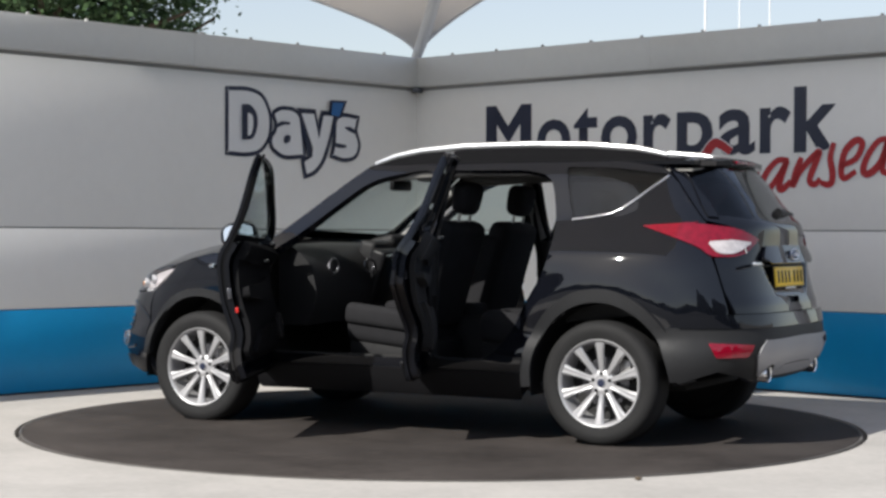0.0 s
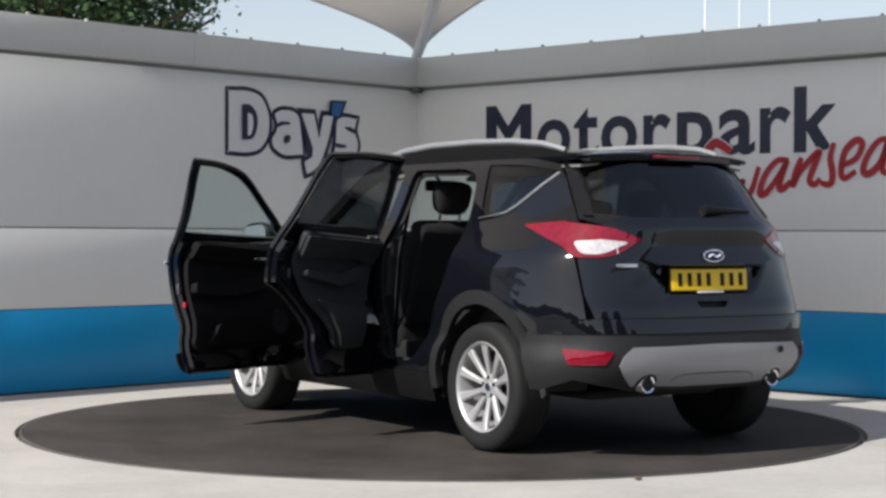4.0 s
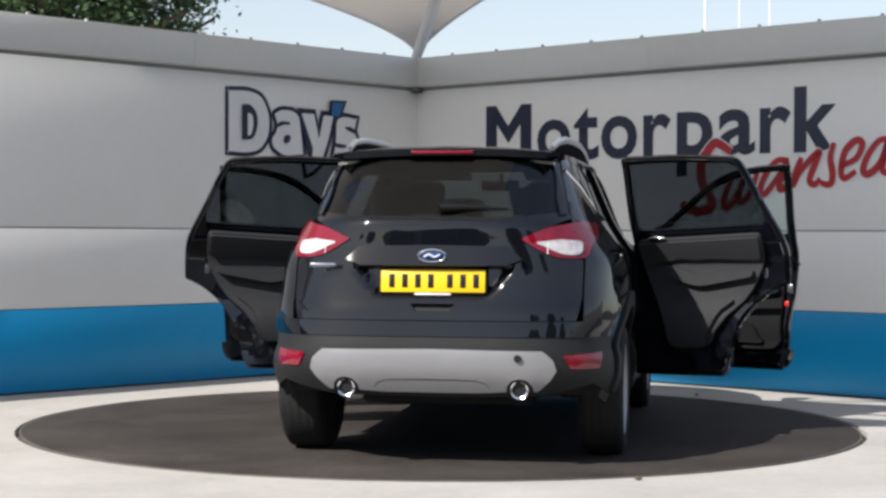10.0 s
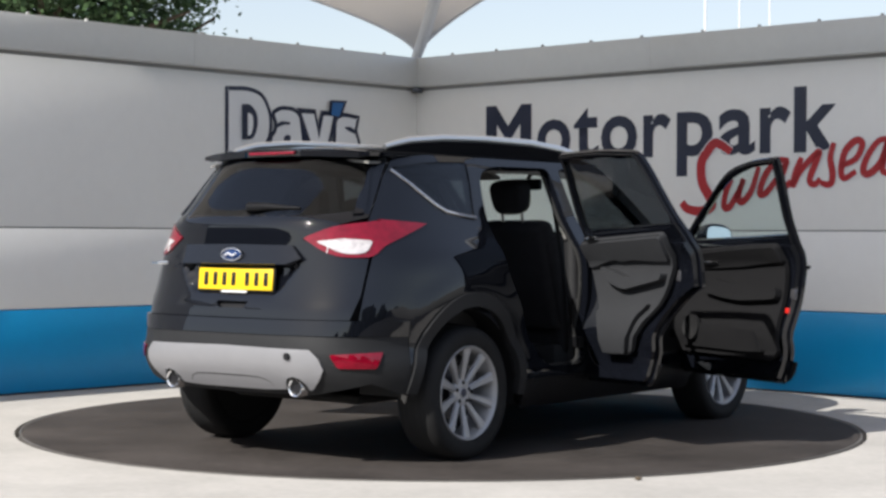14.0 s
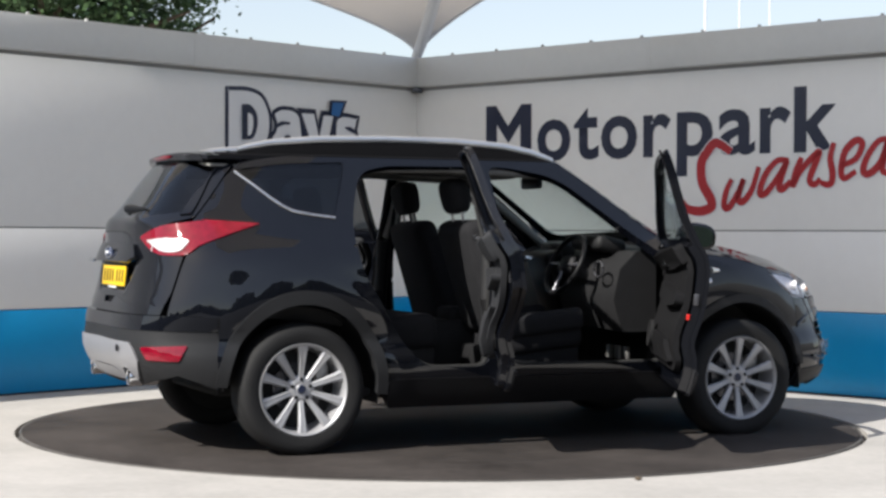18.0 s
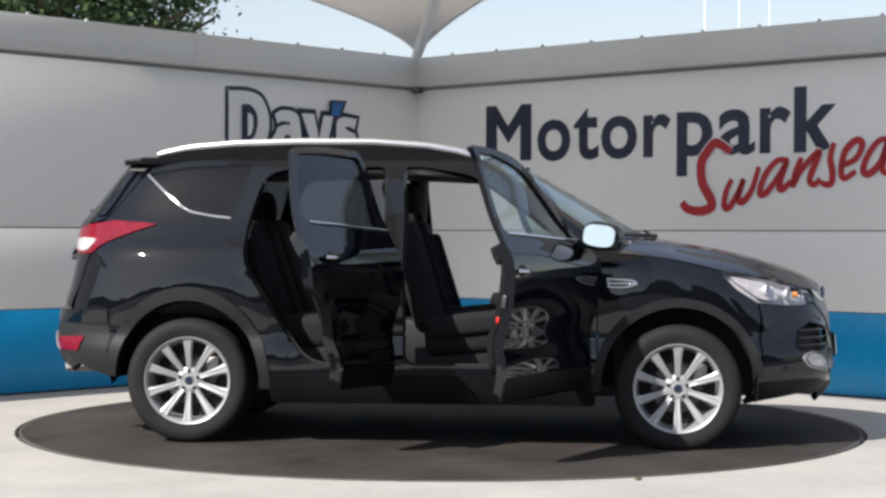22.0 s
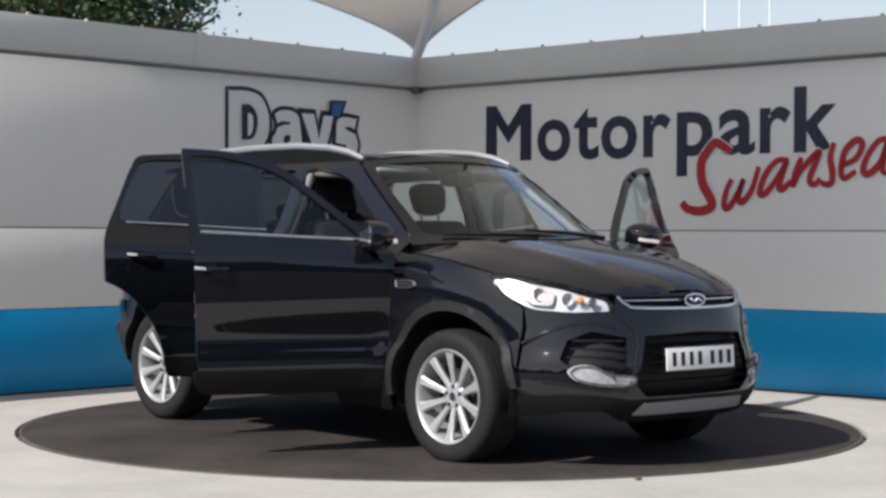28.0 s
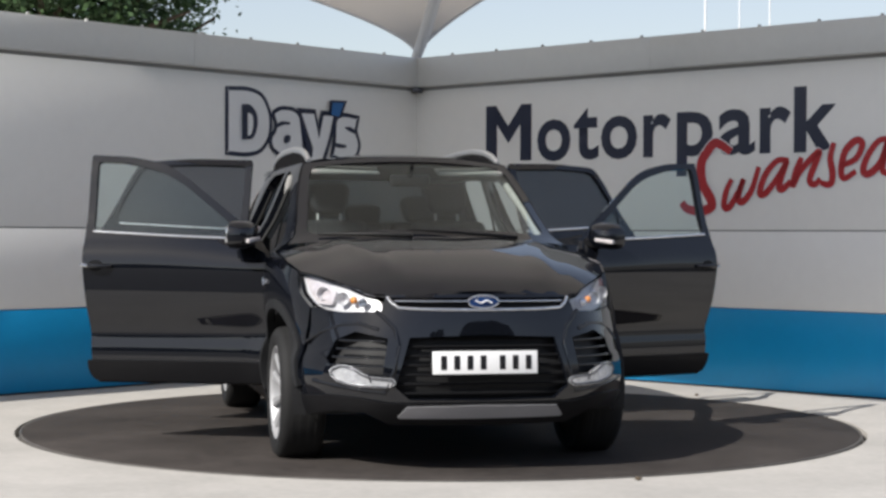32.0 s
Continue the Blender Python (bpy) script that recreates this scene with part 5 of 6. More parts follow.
def build_wheel(car, x, sign, steer=0.0):
    """A ten-spoke alloy wheel with its tyre."""
    w = new("wheel")
    w.parent = car
    hub_z = HUB_Z - 0.014 if x > 0 else HUB_Z
    w.matrix_local = pose(x, 0.79 * sign, hub_z, 0, 0, 0 if sign > 0 else 180)
    # outer face towards +y
    bm = bmesh.new()
    prof = [(0.236, 0.085), (0.25, 0.108), (0.285, 0.118), (0.315, 0.114), (0.334, 0.100), (0.343, 0.078), (0.3445, 0.03), (0.3445, -0.03), (0.343, -0.078), (0.334, -0.1), (0.315, -0.114), (0.285, -0.118), (0.25, -0.108), (0.236, -0.085)]
    add_lathe(bm, prof, Matrix.Identity(4), 56, True)
    for v in bm.verts:
        v.co.z = max(v.co.z, 0.001 - hub_z)
    tyre = part("tyre", bm, M_RUBBER, w, "black rubber tyre")
    bm = bmesh.new()
    for y in (-0.06, -0.022, 0.022, 0.06):
        add_lathe(bm, [(0.3445, y - 0.004), (0.3415, y - 0.003), (0.3415, y + 0.003), (0.3445, y + 0.004), (0.3452, y)], Matrix.Identity(4), 56, True)
    for v in bm.verts:
        v.co.z = max(v.co.z, 0.001 - hub_z)
    part("tread_groove", bm, M_DARK, tyre)
    bm = bmesh.new()
    add_lathe(bm, [(0.246, 0.098), (0.240, 0.108), (0.232, 0.104), (0.222, 0.085), (0.214, 0.0), (0.20, -0.09), (0.236, -0.095), (0.232, 0.06)], Matrix.Identity(4), 56, True)
    part("rim", bm, M_ALLOY, w, "silver alloy rim")
    bm = bmesh.new()
    add_lathe(bm, [(0.0005, 0.0), (0.14, 0.0), (0.14, -0.012), (0.0005, -0.012)], Matrix.Identity(4), 32)
    part("brake_disc", bm, M_LAMPDARK, w)
    bm = bmesh.new()
    add_lathe(bm, [(0.212, -0.03), (0.0005, -0.03)], Matrix.Identity(4), 32)
    part("wheel_back", bm, M_DARK, w)
    bm = bmesh.new()
    add_lathe(bm, [(0.0005, -0.096), (0.16, -0.10), (0.228, -0.092), (0.228, -0.05)], Matrix.Identity(4), 32)
    part("dust_shield", bm, M_DARK, w)
    bm = bmesh.new()
    add_lathe(bm, [(0.198, -0.1), (0.246, -0.1), (0.246, -0.092), (0.198, -0.092)], Matrix.Identity(4), 40, True)
    part("inner_flange", bm, M_DARK, w)
    box("brake_caliper", (-0.16, -0.02, 0.02), (-0.09, 0.03, 0.13), M_STEEL, w, 0.01)
    # one spoke, shared by all ten
    V, F = [], []
    st = ((0.035, 0.013, 0.058, 0.024), (0.075, 0.0145, 0.064, 0.022), (0.13, 0.0172, 0.077, 0.020), (0.19, 0.0225, 0.090, 0.018), (0.231, 0.0305, 0.096, 0.014))
    for r, hw, y, d in st:
        V += [(r, y - d, -hw), (r, y - 0.005, -hw), (r, y + 0.002, -hw * 0.55), (r, y - 0.001, 0.0), (r, y + 0.002, hw * 0.55), (r, y - 0.004, hw), (r, y - d, hw)]
    for i in range(len(st) - 1):
        for k in range(7):
            a, b = i * 7 + k, i * 7 + (k + 1) % 7
            F.append((a, b, b + 7, a + 7))
    me = None
    for k in range(10):
        if me is None:
            sp = link_mesh("spoke", V, F, M_ALLOY, w, "", True, 35)
            me = sp.data
        else:
            sp = new("spoke", me)
            sp.parent = w
        sp.matrix_local = Matrix.Rotation(radians(18 + 36 * k), 4, 'Y')
    bm = bmesh.new()
    add_lathe(bm, [(0.0005, 0.068), (0.026, 0.068), (0.030, 0.062), (0.034, 0.064), (0.060, 0.062), (0.074, 0.052), (0.076, 0.03)], Matrix.Identity(4), 30)
    hub = part("hub", bm, M_ALLOY, w, "silver wheel hub")
    bm = bmesh.new()
    add_lathe(bm, [(0.0005, 0.0735), (0.020, 0.072), (0.024, 0.067)], Matrix.Identity(4), 24)
    part("centre_cap", bm, M_NAVY, hub, "dark blue centre cap")
    nut = None
    for k in range(5):
        a = math.radians(90 + 72 * k)
        if nut is None:
            bm = bmesh.new()
            add_lathe(bm, [(0.0005, 0.067), (0.010, 0.067), (0.012, 0.055)], Matrix.Identity(4), 8)
            o = part("wheel_nut", bm, M_INK, hub)
            nut = o.data
        else:
            o = new("wheel_nut", nut)
            o.parent = hub
        o.matrix_local = Matrix.Translation((0.052 * math.cos(a), 0, 0.052 * math.sin(a)))
    return w


def build_door(car, front, sign, angle):
    """A wide open door: skin, inner frame, card, glass, trims."""
    f = side_map(sign)
    outl, win = (DOOR_F, WIN_F) if front else (DOOR_R, WIN_R)
    o, w = on_s(fillet(outl)), on_s(fillet(win))
    inw = (0.3 if front else -0.6, 0, 0.8)
    hx, hy = (0.873, 0.866 * sign) if front else (-0.186, 0.885 * sign)
    name = "front_door" if front else "rear_door"
    d = panel(name, o, [w], f, 0.022, M_PAINT, car, 0.035, "gloss black %s standing wide open" % name.replace("_", " "), inward=inw)
    axis = Vector((math.sin(radians(5.2 if front else 2.3)), -sign * math.sin(radians(3.2 if front else 2.65)), 1)).normalized()
    d.matrix_local = Matrix.Translation((hx, hy, 0.7)) @ Matrix.Rotation(radians(-angle * sign), 4, axis) @ Matrix.Translation((-hx, -hy, -0.7))
    os = shrink(resample(o, 0.03), 0.016)
    ws = shrink(resample(w, 0.03), -0.012)
    panel("inner_frame", os, [ws], f, 0.014, M_PAINT, d, 0.05, "gloss black inner door frame", outset=-0.0225, inward=inw)
    panel("shut_face", np.array([q for q in os if q[1] < 1.13]), [], f, 0.028, M_PAINT, d, 0.06, "gloss black inner door shell", outset=-0.037, inward=inw)
    g = panel("window_glass", shrink(w, -0.006), [], f, 0.004, M_GLASS if front else M_PRIVACY, d, 0.05, "clear side glass" if front else "dark privacy glass", outset=-0.014, inward=inw)
    g.visible_shadow = False
    belt0, belt1 = (1.13, 1.172) if front else (1.18, 1.205)
    x0, x1 = (0.70, -0.15) if front else (-0.215, -1.02)
    tube("belt_strip", f(np.array([(x0 + (x1 - x0) * t, belt0 - 0.006 + (belt1 - belt0) * t) for t in np.linspace(0, 1, 9)])) + np.array([0, 0.005 * sign, 0]), 0.0085, M_CHROME, d, 8, label="chrome waistline strip")
    # door card: upper roll, body, armrest, pocket
    if front:
        card = [(0.80, 0.46, 0.05), (0.82, 0.90, 0.05), (0.74, 1.115, 0.04), (-0.11, 1.150, 0.03), (-0.14, 0.95, 0.1), (-0.14, 0.50, 0.05), (-0.08, 0.44, 0.05)]
        arm = [(0.55, 0.80, 0.03), (0.50, 0.905, 0.05), (0.25, 0.865, 0.1), (-0.12, 0.86, 0.03), (-0.13, 0.78, 0.03), (0.2, 0.74, 0.1)]
        pocket = [(0.72, 0.50, 0.05), (0.70, 0.62, 0.06), (0.0, 0.60, 0.06), (-0.05, 0.49, 0.05)]
        pull = [(0.60, 0.985), (0.44, 0.99)]
        up = [(0.76, 1.03, 0.03), (0.72, 1.112, 0.02), (-0.11, 1.147, 0.02), (-0.14, 1.06, 0.03), (0.3, 0.99, 0.2)]
        spk = (0.60, 0.60, 0.075)
    else:
        card = [(-0.275, 1.165, 0.03), (-0.285, 0.98, 0.03), (-0.385, 0.72, 0.08), (-0.48, 0.505, 0.04), (-0.66, 0.505, 0.05), (-0.90, 0.77, 0.08), (-1.02, 0.95, 0.06), (-1.035, 1.195, 0.03)]
        arm = [(-0.43, 0.985, 0.02), (-0.48, 0.90, 0.05), (-0.64, 0.845, 0.06), (-0.97, 0.905, 0.03), (-0.98, 0.945, 0.02), (-0.66, 0.915, 0.08), (-0.54, 0.96, 0.04)]
        pocket = [(-0.40, 0.70, 0.03), (-0.50, 0.715, 0.06), (-0.62, 0.705, 0.06), (-0.86, 0.765, 0.03), (-0.65, 0.53, 0.05), (-0.50, 0.53, 0.04)]
        pull = [(-0.36, 1.118), (-0.46, 1.122)]
        up = [(-0.285, 1.158, 0.02), (-1.028, 1.188, 0.02), (-1.02, 1.085, 0.03), (-0.63, 1.10, 0.12), (-0.30, 0.985, 0.04)]
        spk = (-0.50, 0.58, 0.065)
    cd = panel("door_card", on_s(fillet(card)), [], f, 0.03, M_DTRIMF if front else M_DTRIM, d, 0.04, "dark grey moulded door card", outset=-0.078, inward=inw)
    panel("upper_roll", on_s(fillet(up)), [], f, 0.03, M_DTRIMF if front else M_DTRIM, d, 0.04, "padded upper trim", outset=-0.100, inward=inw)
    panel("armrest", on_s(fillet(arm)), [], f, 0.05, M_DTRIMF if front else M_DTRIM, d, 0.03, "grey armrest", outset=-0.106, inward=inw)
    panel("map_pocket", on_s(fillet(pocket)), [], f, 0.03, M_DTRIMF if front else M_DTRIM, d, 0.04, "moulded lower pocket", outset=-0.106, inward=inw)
    p = f(np.array(pull)) + np.array([0, -0.14 * sign, 0])
    tube("inner_handle", [p[0], (p[0] + p[1]) / 2 + np.array([0, -0.008 * sign, 0.004]), p[1]], [0.014, 0.017, 0.012], M_CHROME, d, 8, label="bright inner door pull")
    if front:
        q = f(np.array([(spk[0], spk[1])]))[0]
        bm = bmesh.new()
        add_lathe(bm, [(0.0005, 0.0), (spk[2] * 0.85, 0.004), (spk[2], 0.008), (spk[2], -0.01)], pose(q[0], q[1] - 0.138 * sign, q[2], 0, 0, 180 if sign > 0 else 0), 24)
        part("speaker", bm, M_DASH, d, "round black speaker grille")
    # outer handle
    hz = 0.985 if front else 1.02
    hx0, hx1 = (-0.02, -0.19) if front else (-0.86, -1.02)
    pp = f(np.array([(hx0, hz), (hx0 * 0.7 + hx1 * 0.3, hz + 0.003), (hx0 * 0.3 + hx1 * 0.7, hz + 0.004), (hx1, hz + 0.004)]))
    off = np.array([[0, 0.006, 0], [0, 0.034, 0], [0, 0.034, 0], [0, 0.006, 0]]) * sign
    cup = np.array([((hx0 + hx1) / 2 - 0.01 + 0.045 * math.cos(a), hz + 0.002 + 0.030 * math.sin(a)) for a in np.linspace(0, math.tau, 20, endpoint=False)])
    panel("handle_cup", cup, [], f, 0.004, M_TRIM, d, 0.05, "dark recess behind the handle", outset=0.003, inward=inw)
    tube("outer_handle", pp + off, [0.011, 0.014, 0.014, 0.011], M_PAINT, d, 8, label="black pull handle with chrome edge")
    tube("handle_edge", (pp + off * 1.25 + np.array([0, 0.006 * sign, 0.004]))[2:], [0.008, 0.012], M_CHROME, d, 8, label="bright handle end")
    # lower grained strip and gutter seal
    lowz = [(0.875, 0.34, 0.02), (0.885, 0.455, 0.01), (-0.185, 0.455, 0.01), (-0.183, 0.40, 0.03), (-0.155, 0.34, 0.03)] if front else [(-0.215, 0.34, 0.02), (-0.215, 0.455, 0.01), (-0.81, 0.455, 0.02), (-0.775, 0.34, 0.03)]
    panel("lower_strip", on_s(fillet(lowz)), [], f, 0.012, M_TRIM, d, 0.04, "black plastic lower door strip", outset=0.010, inward=inw)
    seal = f(shrink(resample(o, 0.04), 0.03)) + np.array([0, -0.042 * sign, 0])
    tube("seal", seal, 0.006, M_TRIM, d, 6, closed=True)
    # latch and red door-edge reflector
    e = (-0.175, 0.83) if front else (-1.03, 0.93)
    q = f(np.array([(sx(e[0], e[1]), e[1])]))[0]
    box("latch", (q[0] - 0.006, q[1] - 0.055 * sign - 0.012, q[2] - 0.03), (q[0] + 0.03, q[1] - 0.055 * sign + 0.012, q[2] + 0.03), M_LAMPDARK, d, 0.004, "dark steel door latch")
    if front:
        box("edge_reflector", (q[0] + 0.004, q[1] - 0.085 * sign - 0.008, 0.72), (q[0] + 0.03, q[1] - 0.085 * sign + 0.008, 0.75), M_ORANGE, d, 0.003, "small red door edge reflector")
        # mirror
        m0 = f(np.array([(0.72, 1.10)]))[0]
        mm = pose(m0[0] + 0.0, m0[1] + 0.125 * sign, 1.165, 0, 0, 0)
        bm = bmesh.new()
        bmesh.ops.create_uvsphere(bm, u_segments=28, v_segments=16, radius=1.0)
        for v in bm.verts:
            c = v.co
            c.x = 0.115 * c.x ** 0.8 if c.x > 0 else -0.028 * abs(c.x) ** 0.3
            c.y = math.copysign(abs(c.y) ** 0.75, c.y) * 0.112 * (1 - 0.08 * c.z)
            c.z = math.copysign(abs(c.z) ** 0.72, c.z) * 0.076
        bmesh.ops.transform(bm, matrix=mm, verts=bm.verts)
        shell = part("mirror_housing", bm, M_PAINT, d, "gloss black door mirror housing")
        bm = bmesh.new()
        rim = [(0.090 * math.copysign(abs(math.cos(a)) ** 0.6, math.cos(a)), 0.058 * math.copysign(abs(math.sin(a)) ** 0.6, math.sin(a))) for a in np.linspace(0, math.tau, 28, endpoint=False)]
        lo_ring, hi_ring = ([bm.verts.new((x, y, z)) for y, z in rim] for x in (-0.008, 0.004))
        bm.faces.new(lo_ring)
        bm.faces.new(hi_ring[::-1])
        for k in range(28):
            bm.faces.new((lo_ring[k], hi_ring[k], hi_ring[(k + 1) % 28], lo_ring[(k + 1) % 28]))
        bmesh.ops.transform(bm, matrix=mm @ pose(-0.026, 0, 0, 0, 6, 0), verts=bm.verts)
        part("mirror_glass", bm, M_MIRROR, d, "mirror glass")
        bm = bmesh.new()
        add_box(bm, (-0.02, -0.09, -0.03), (0.06, 0.06, 0.02), 0.015, pose(m0[0] + 0.0, m0[1] + 0.05 * sign, 1.115))
        part("mirror_foot", bm, M_TRIM, d, "black mirror foot")
        bm = bmesh.new()
        add_box(bm, (0.095, -0.02, -0.012), (0.118, 0.105, 0.010), 0.005, mm @ pose(0, 0.0, -0.02, 0, 0, 12 * sign) if sign > 0 else mm @ pose(0, -0.085, -0.02, 0, 0, 12 * sign))
        part("indicator", bm, M_CLEARLENS, d, "clear side repeater")
    for z in ((0.55, 0.95) if front else (0.55, 0.92)):
        q = f(np.array([(hx - 0.02 if not front else hx - 0.03, z)]))[0]
        box("hinge", (q[0] - 0.02, q[1] - 0.09 * sign - 0.02, z - 0.03), (q[0] + 0.045, q[1] - 0.09 * sign + 0.02, z + 0.03), M_TRIM, d, 0.006)
    return d


def pad(name, size, m, material, parent, label="", bev=0.05, sub=None):
    """A soft upholstered block."""
    bm = bmesh.new()
    add_box(bm, [-s / 2 for s in size], [s / 2 for s in size], min(bev, min(size) * 0.45), m, 4)
    return part(name, bm, material, parent, label, sharp=70)


def cushion(name, half, m, material, parent, label=""):
    """A stuffed head cushion, narrower towards its foot."""
    bm = bmesh.new()
    bmesh.ops.create_uvsphere(bm, u_segments=24, v_segments=16, radius=1.0)
    for v in bm.verts:
        c = [math.copysign(abs(q) ** 0.55, q) for q in v.co]
        v.co = Vector((c[0] * half[0], c[1] * half[1] * (0.90 + 0.12 * c[2]), c[2] * half[2]))
    bmesh.ops.transform(bm, matrix=m, verts=bm.verts)
    return part(name, bm, material, parent, label, sharp=80)


def build_interior(car):
    floor = box("floor_pan", (-1.0, -0.74, 0.27), (1.1, 0.74, 0.33), M_CARPET, car, 0.02, "black carpeted floor")
    box("underbody", (-1.70, -0.45, 0.28), (1.75, 0.45, 0.33), M_DARK, car, 0.03)
    box("engine_block", (1.06, -0.50, 0.30), (2.0, 0.50, 0.82), M_DARK, car, 0.03)
    box("firewall", (1.0, -0.74, 0.30), (1.06, 0.74, 1.02), M_DARK, car, 0.01)
    box("boot_floor", (-2.02, -0.52, 0.62), (-1.05, 0.52, 0.66), M_CARPET, car, 0.01)
    # front seats
    for sg in (1, -1):
        y = 0.37 * sg
        seat = pad("front_seat", (0.52, 0.50, 0.20), pose(0.20, y, 0.58, 0, -6, 0), M_SEAT, car, "charcoal cloth front seat", 0.06)
        pad("bolster", (0.50, 0.09, 0.13), pose(0.20, y + 0.235, 0.655, 0, -6, 0), M_SEAT, seat, "", 0.04)
        pad("bolster", (0.50, 0.09, 0.13), pose(0.20, y - 0.235, 0.655, 0, -6, 0), M_SEAT, seat, "", 0.04)
        pad("backrest", (0.15, 0.48, 0.66), pose(-0.125, y, 0.92, 0, -17, 0), M_SEAT, seat, "charcoal cloth backrest", 0.06)
        pad("side_bolster", (0.16, 0.08, 0.52), pose(-0.085, y + 0.225, 0.90, 0, -17, 0), M_SEAT, seat, "", 0.04)
        pad("side_bolster", (0.16, 0.08, 0.52), pose(-0.085, y - 0.225, 0.90, 0, -17, 0), M_SEAT, seat, "", 0.04)
        cushion("headrest", (0.060, 0.135, 0.100), pose(-0.255, y, 1.375, 0, -12, 0), M_SEAT, seat, "padded headrest")
        for dy in (-0.07, 0.07):
            tube("headrest_post", [(-0.225, y + dy, 1.20), (-0.25, y + dy, 1.32)], 0.008, M_STEEL, seat, 8)
        box("seat_base", (-0.12, y - 0.22, 0.32), (0.44, y + 0.22, 0.52), M_DASH, seat, 0.02)
        pad("sun_visor", (0.16, 0.40, 0.025), pose(0.32, y, 1.535, 0, 18, 0), M_LINER, car, "folded grey sun visor", 0.01)
    # rear bench
    bench = pad("rear_bench", (0.50, 1.24, 0.20), pose(-0.70, 0, 0.60, 0, -5, 0), M_SEAT, car, "charcoal cloth rear bench", 0.06)
    for y, w in ((0.40, 0.46), (-0.02, 0.32), (-0.42, 0.42)):
        pad("backrest", (0.15, w, 0.62), pose(-1.02, y, 0.93, 0, -18, 0), M_SEAT, bench, "", 0.05)
    for y in (0.38, 0.0, -0.38):
        cushion("headrest", (0.055, 0.130, 0.090), pose(-1.15, y, 1.325 - (0.06 if y == 0 else 0), 0, -12, 0), M_SEAT, bench, "padded rear headrest")
    box("bench_base", (-0.92, -0.60, 0.33), (-0.47, 0.60, 0.53), M_DASH, bench, 0.02)
    # dashboard
    dash = [(0.62, 0.62), (0.56, 0.80), (0.60, 0.98), (0.70, 1.075), (0.95, 1.105), (1.03, 1.06), (1.03, 0.62)]
    V, F = [], []
    n = len(dash)
    ys = np.linspace(-0.72, 0.72, 13)
    for y in ys:
        k = 0.03 * math.cos(y * 4.2)
        V += [(x - k * (x < 0.9) - 0.04 * (abs(y) / 0.72) ** 2 * (x > 0.94) * 4, y, z - 0.02 * (abs(y) / 0.72) ** 2) for x, z in dash]
    for i in range(len(ys) - 1):
        for j in range(n):
            a, b = i * n + j, i * n + (j + 1) % n
            F.append((a, b, b + n, a + n))
    F += [tuple(range(n))[::-1], tuple((len(ys) - 1) * n + j for j in range(n))]
    db = link_mesh("dashboard", V, F, M_DASH, car, "black moulded dashboard", True, 50)
    pad("binnacle", (0.20, 0.36, 0.09), pose(0.68, -0.37, 1.10, 0, 12, 0), M_DASH, db, "instrument hood", 0.035)
    pad("control_panel", (0.12, 0.30, 0.42), pose(0.56, 0, 0.86, 0, -18, 0), M_TRIM, db, "centre control stack", 0.03)
    pad("screen_hood", (0.12, 0.26, 0.13), pose(0.60, 0, 1.05, 0, -10, 0), M_DASH, db, "", 0.03)
    for y in (0.62, 0.2, -0.16, -0.64):
        tube("air_vent", [(0.535, y + 0.055 * math.cos(a), 0.96 + 0.045 * math.sin(a)) for a in np.linspace(0, math.tau, 16, endpoint=False)], 0.007, M_LAMPDARK, db, 6, closed=True)
    box("console", (-0.30, -0.12, 0.33), (0.62, 0.12, 0.66), M_DASH, car, 0.04, "black centre console")
    tube("gear_lever", [(0.36, 0, 0.60), (0.33, 0, 0.70), (0.32, 0, 0.76)], [0.014, 0.012, 0.026], M_TRIM, car, 10, label="short gear lever")
    pad("console_armrest", (0.30, 0.20, 0.10), pose(-0.02, 0, 0.68), M_SEAT, car, "", 0.03)
    # steering wheel, right-hand drive
    cm = pose(0.46, -0.37, 0.985, 0, -64, 0)
    sw = tube("steering_wheel", [cm @ Vector((0.185 * math.cos(a), 0.185 * math.sin(a), 0)) for a in np.linspace(0, math.tau, 32, endpoint=False)], 0.016, M_TRIM, car, 10, closed=True, label="black leather steering wheel")
    bm = bmesh.new()
    add_box(bm, (-0.06, -0.075, -0.04), (0.06, 0.075, 0.012), 0.03, cm, 3)
    part("airbag_cover", bm, M_DASH, sw)
    for a in (90, -90, 180):
        v = Vector((math.cos(radians(a)), math.sin(radians(a)), 0))
        tube("wheel_spoke", [cm @ (v * 0.05), cm @ (v * 0.18)], 0.014, M_LAMPDARK, sw, 8)
    tube("steering_column", [cm @ Vector((0, 0, -0.02)), cm @ Vector((0, 0, -0.30))], 0.045, M_DASH, sw, 10)
    # mirror on the screen, pillar trims, belts
    bm = bmesh.new()
    add_box(bm, (-0.02, -0.12, -0.035), (0.02, 0.12, 0.035), 0.016, pose(0.42, 0, 1.47))
    mr = part("inside_mirror", bm, M_TRIM, car, "black interior mirror")
    tube("mirror_stem", [(0.43, 0, 1.49), (0.50, 0, 1.555)], 0.012, M_TRIM, mr, 8)
    for sg in (1, -1):
        tube("pillar_trim", [(-0.22, 0.76 * sg, 1.14), (-0.20, 0.66 * sg, 1.34), (-0.185, 0.60 * sg, 1.52)], 0.035, M_PILLAR, car, 8, label="pale pillar trim")
        tube("pillar_trim", [(-0.25, 0.80 * sg, 0.40), (-0.245, 0.81 * sg, 0.80), (-0.235, 0.78 * sg, 1.12)], 0.045, M_DASH, car, 8)
        tube("pillar_trim", [(0.86, 0.70 * sg, 1.09), (0.58, 0.655 * sg, 1.29), (0.28, 0.59 * sg, 1.495)], 0.026, M_PILLAR, car, 8, label="pale windscreen pillar trim")
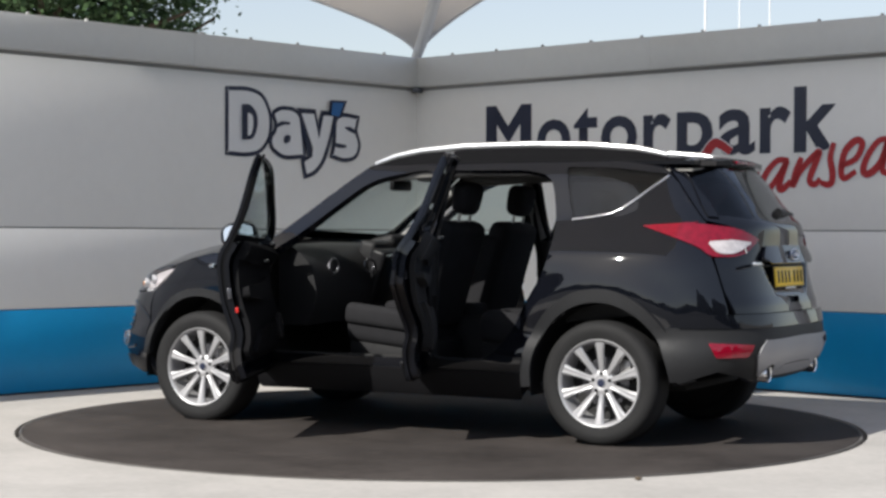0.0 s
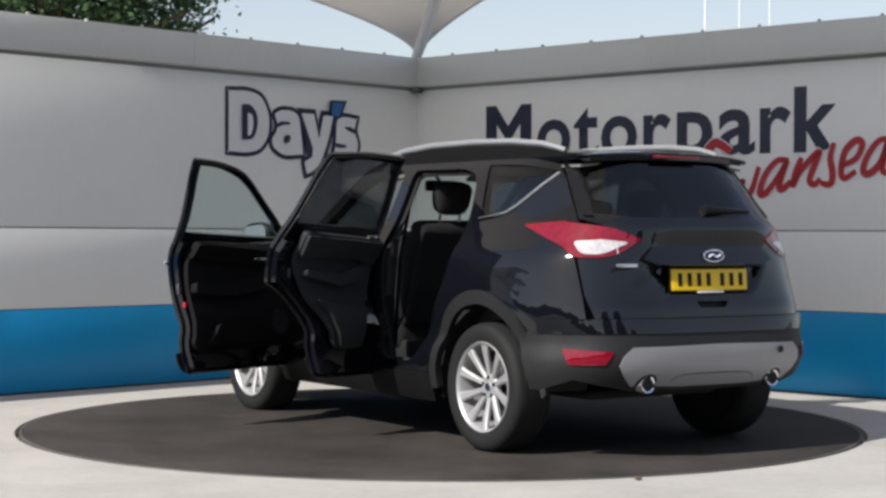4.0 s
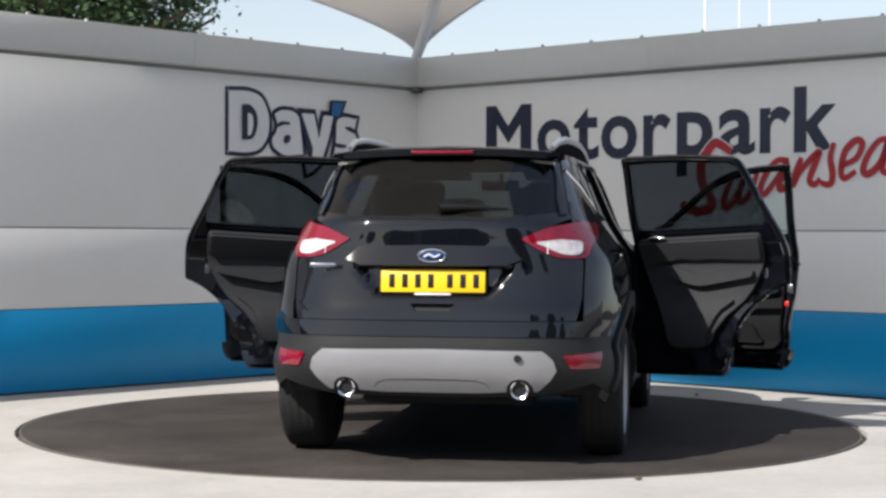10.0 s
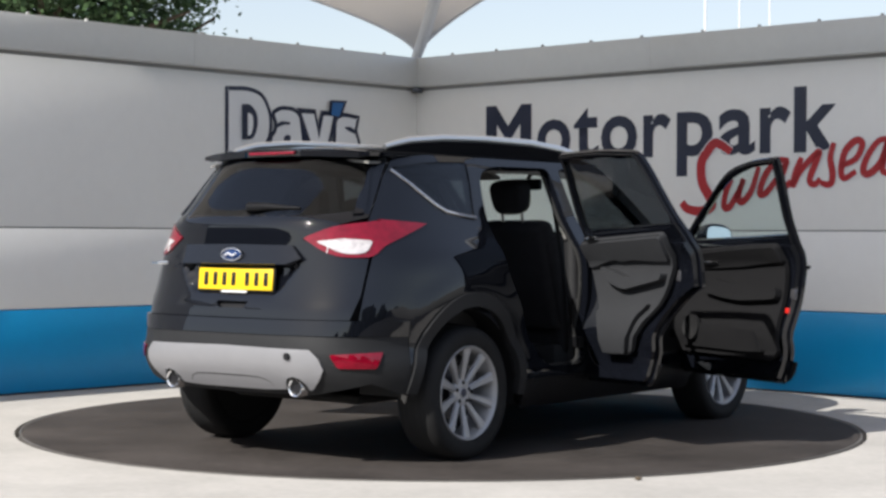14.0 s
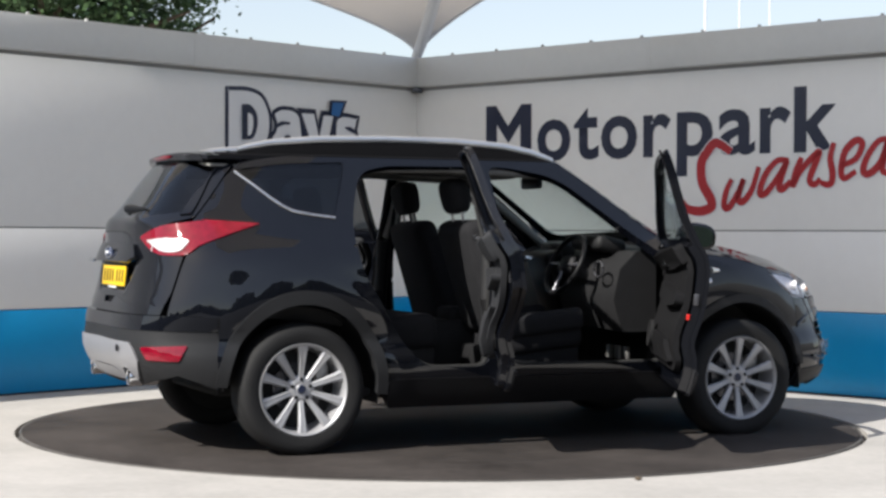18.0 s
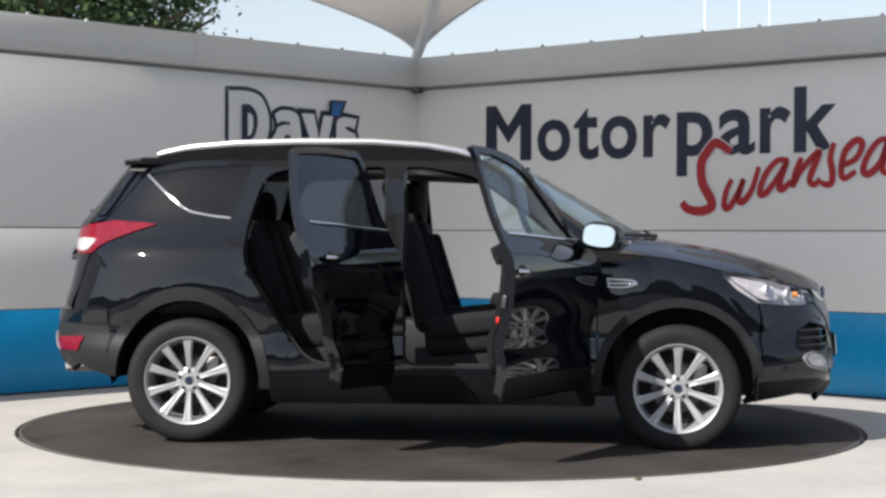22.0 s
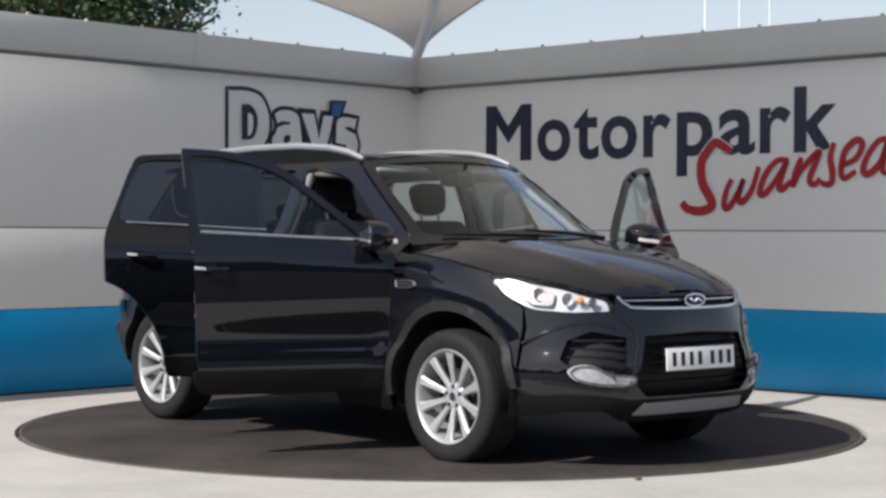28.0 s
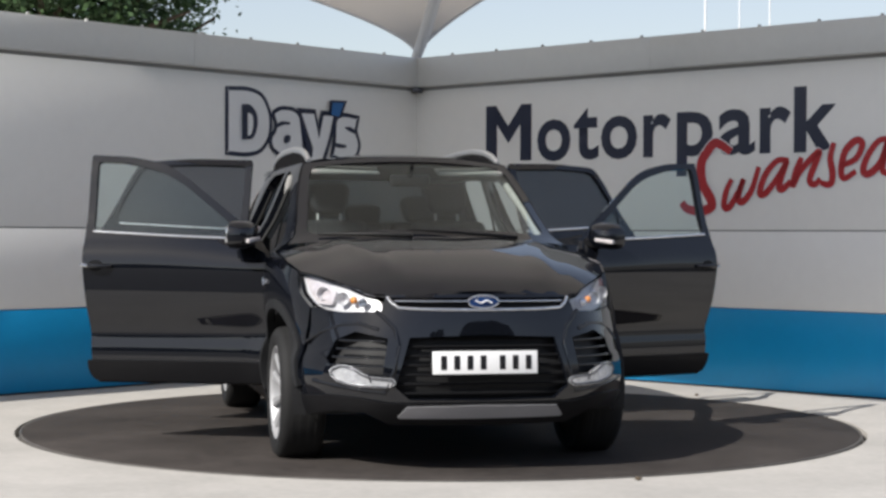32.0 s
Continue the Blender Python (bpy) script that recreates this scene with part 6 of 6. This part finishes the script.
        tube("roof_side_trim", [(0.27, 0.585 * sg, 1.50), (-0.4, 0.575 * sg, 1.53), (-1.0, 0.57 * sg, 1.52), (-1.6, 0.54 * sg, 1.50)], 0.03, M_LINER, car, 8)
        tube("seat_belt", [(-0.21, 0.63 * sg, 1.38), (-0.235, 0.72 * sg, 1.0), (-0.25, 0.76 * sg, 0.5)], 0.016, M_TRIM, car, 6, flat=0.3)
        panel("boot_trim", np.array([(sx(x, z), z) for x, z in ((-1.08, 0.64), (-1.08, 1.15), (-1.3, 1.2), (-1.7, 1.2), (-1.95, 1.15), (-1.95, 0.70))]), [], side_map(sg), 0.02, M_DASH, car, 0.1, outset=-0.16, inward=CORE)
        tube("door_seal", side_map(sg)(resample(on_s(fillet(HOLE_F)), 0.04)) + np.array([0, -0.05 * sg, 0]), 0.012, M_DARK, car, 6, closed=True)
        tube("door_seal", side_map(sg)(resample(on_s(fillet(HOLE_R)), 0.04)) + np.array([0, -0.05 * sg, 0]), 0.012, M_DARK, car, 6, closed=True)
    for k, y in enumerate((-0.28, -0.38, -0.48)):
        box("pedal", (0.80, y - 0.03, 0.42), (0.82, y + 0.03, 0.50), M_STEEL, car, 0.005)


def build_car():
    car = new("car")
    build_body(car)
    build_front(car)
    build_rear(car)
    for x in (HUB_F, HUB_R):
        for sg in (1, -1):
            build_wheel(car, x, sg)
    for sg in (1, -1):
        build_door(car, True, sg, 66.6)
        build_door(car, False, sg, 65.6 if sg > 0 else 68.0)
    build_interior(car)
    tagged(car, "gloss black family SUV with all four doors open", "car")
    return car


build_ground()
TURNTABLE = build_turntable()
build_walls()
build_far_walls()
build_signs()
build_canopy()
build_tree()
build_poles()
build_pebbles()
CAR = build_car()


def heading(t):
    """Turn of the table in degrees at t seconds."""
    return 152.410 - 7.1551 * t - 0.00338 * (t - 16) ** 2


def motions():
    ts = [float(k) for k in range(33)]
    off = Vector((0.043, -0.298, 0.004))
    walk(CAR, [(t, pose(0, 0, 0, 0, 0, heading(t)) @ Matrix.Translation(off)) for t in ts])
    walk(TURNTABLE, [(t, pose(0, 0, 0, 0, 0, heading(t))) for t in ts])


motions()
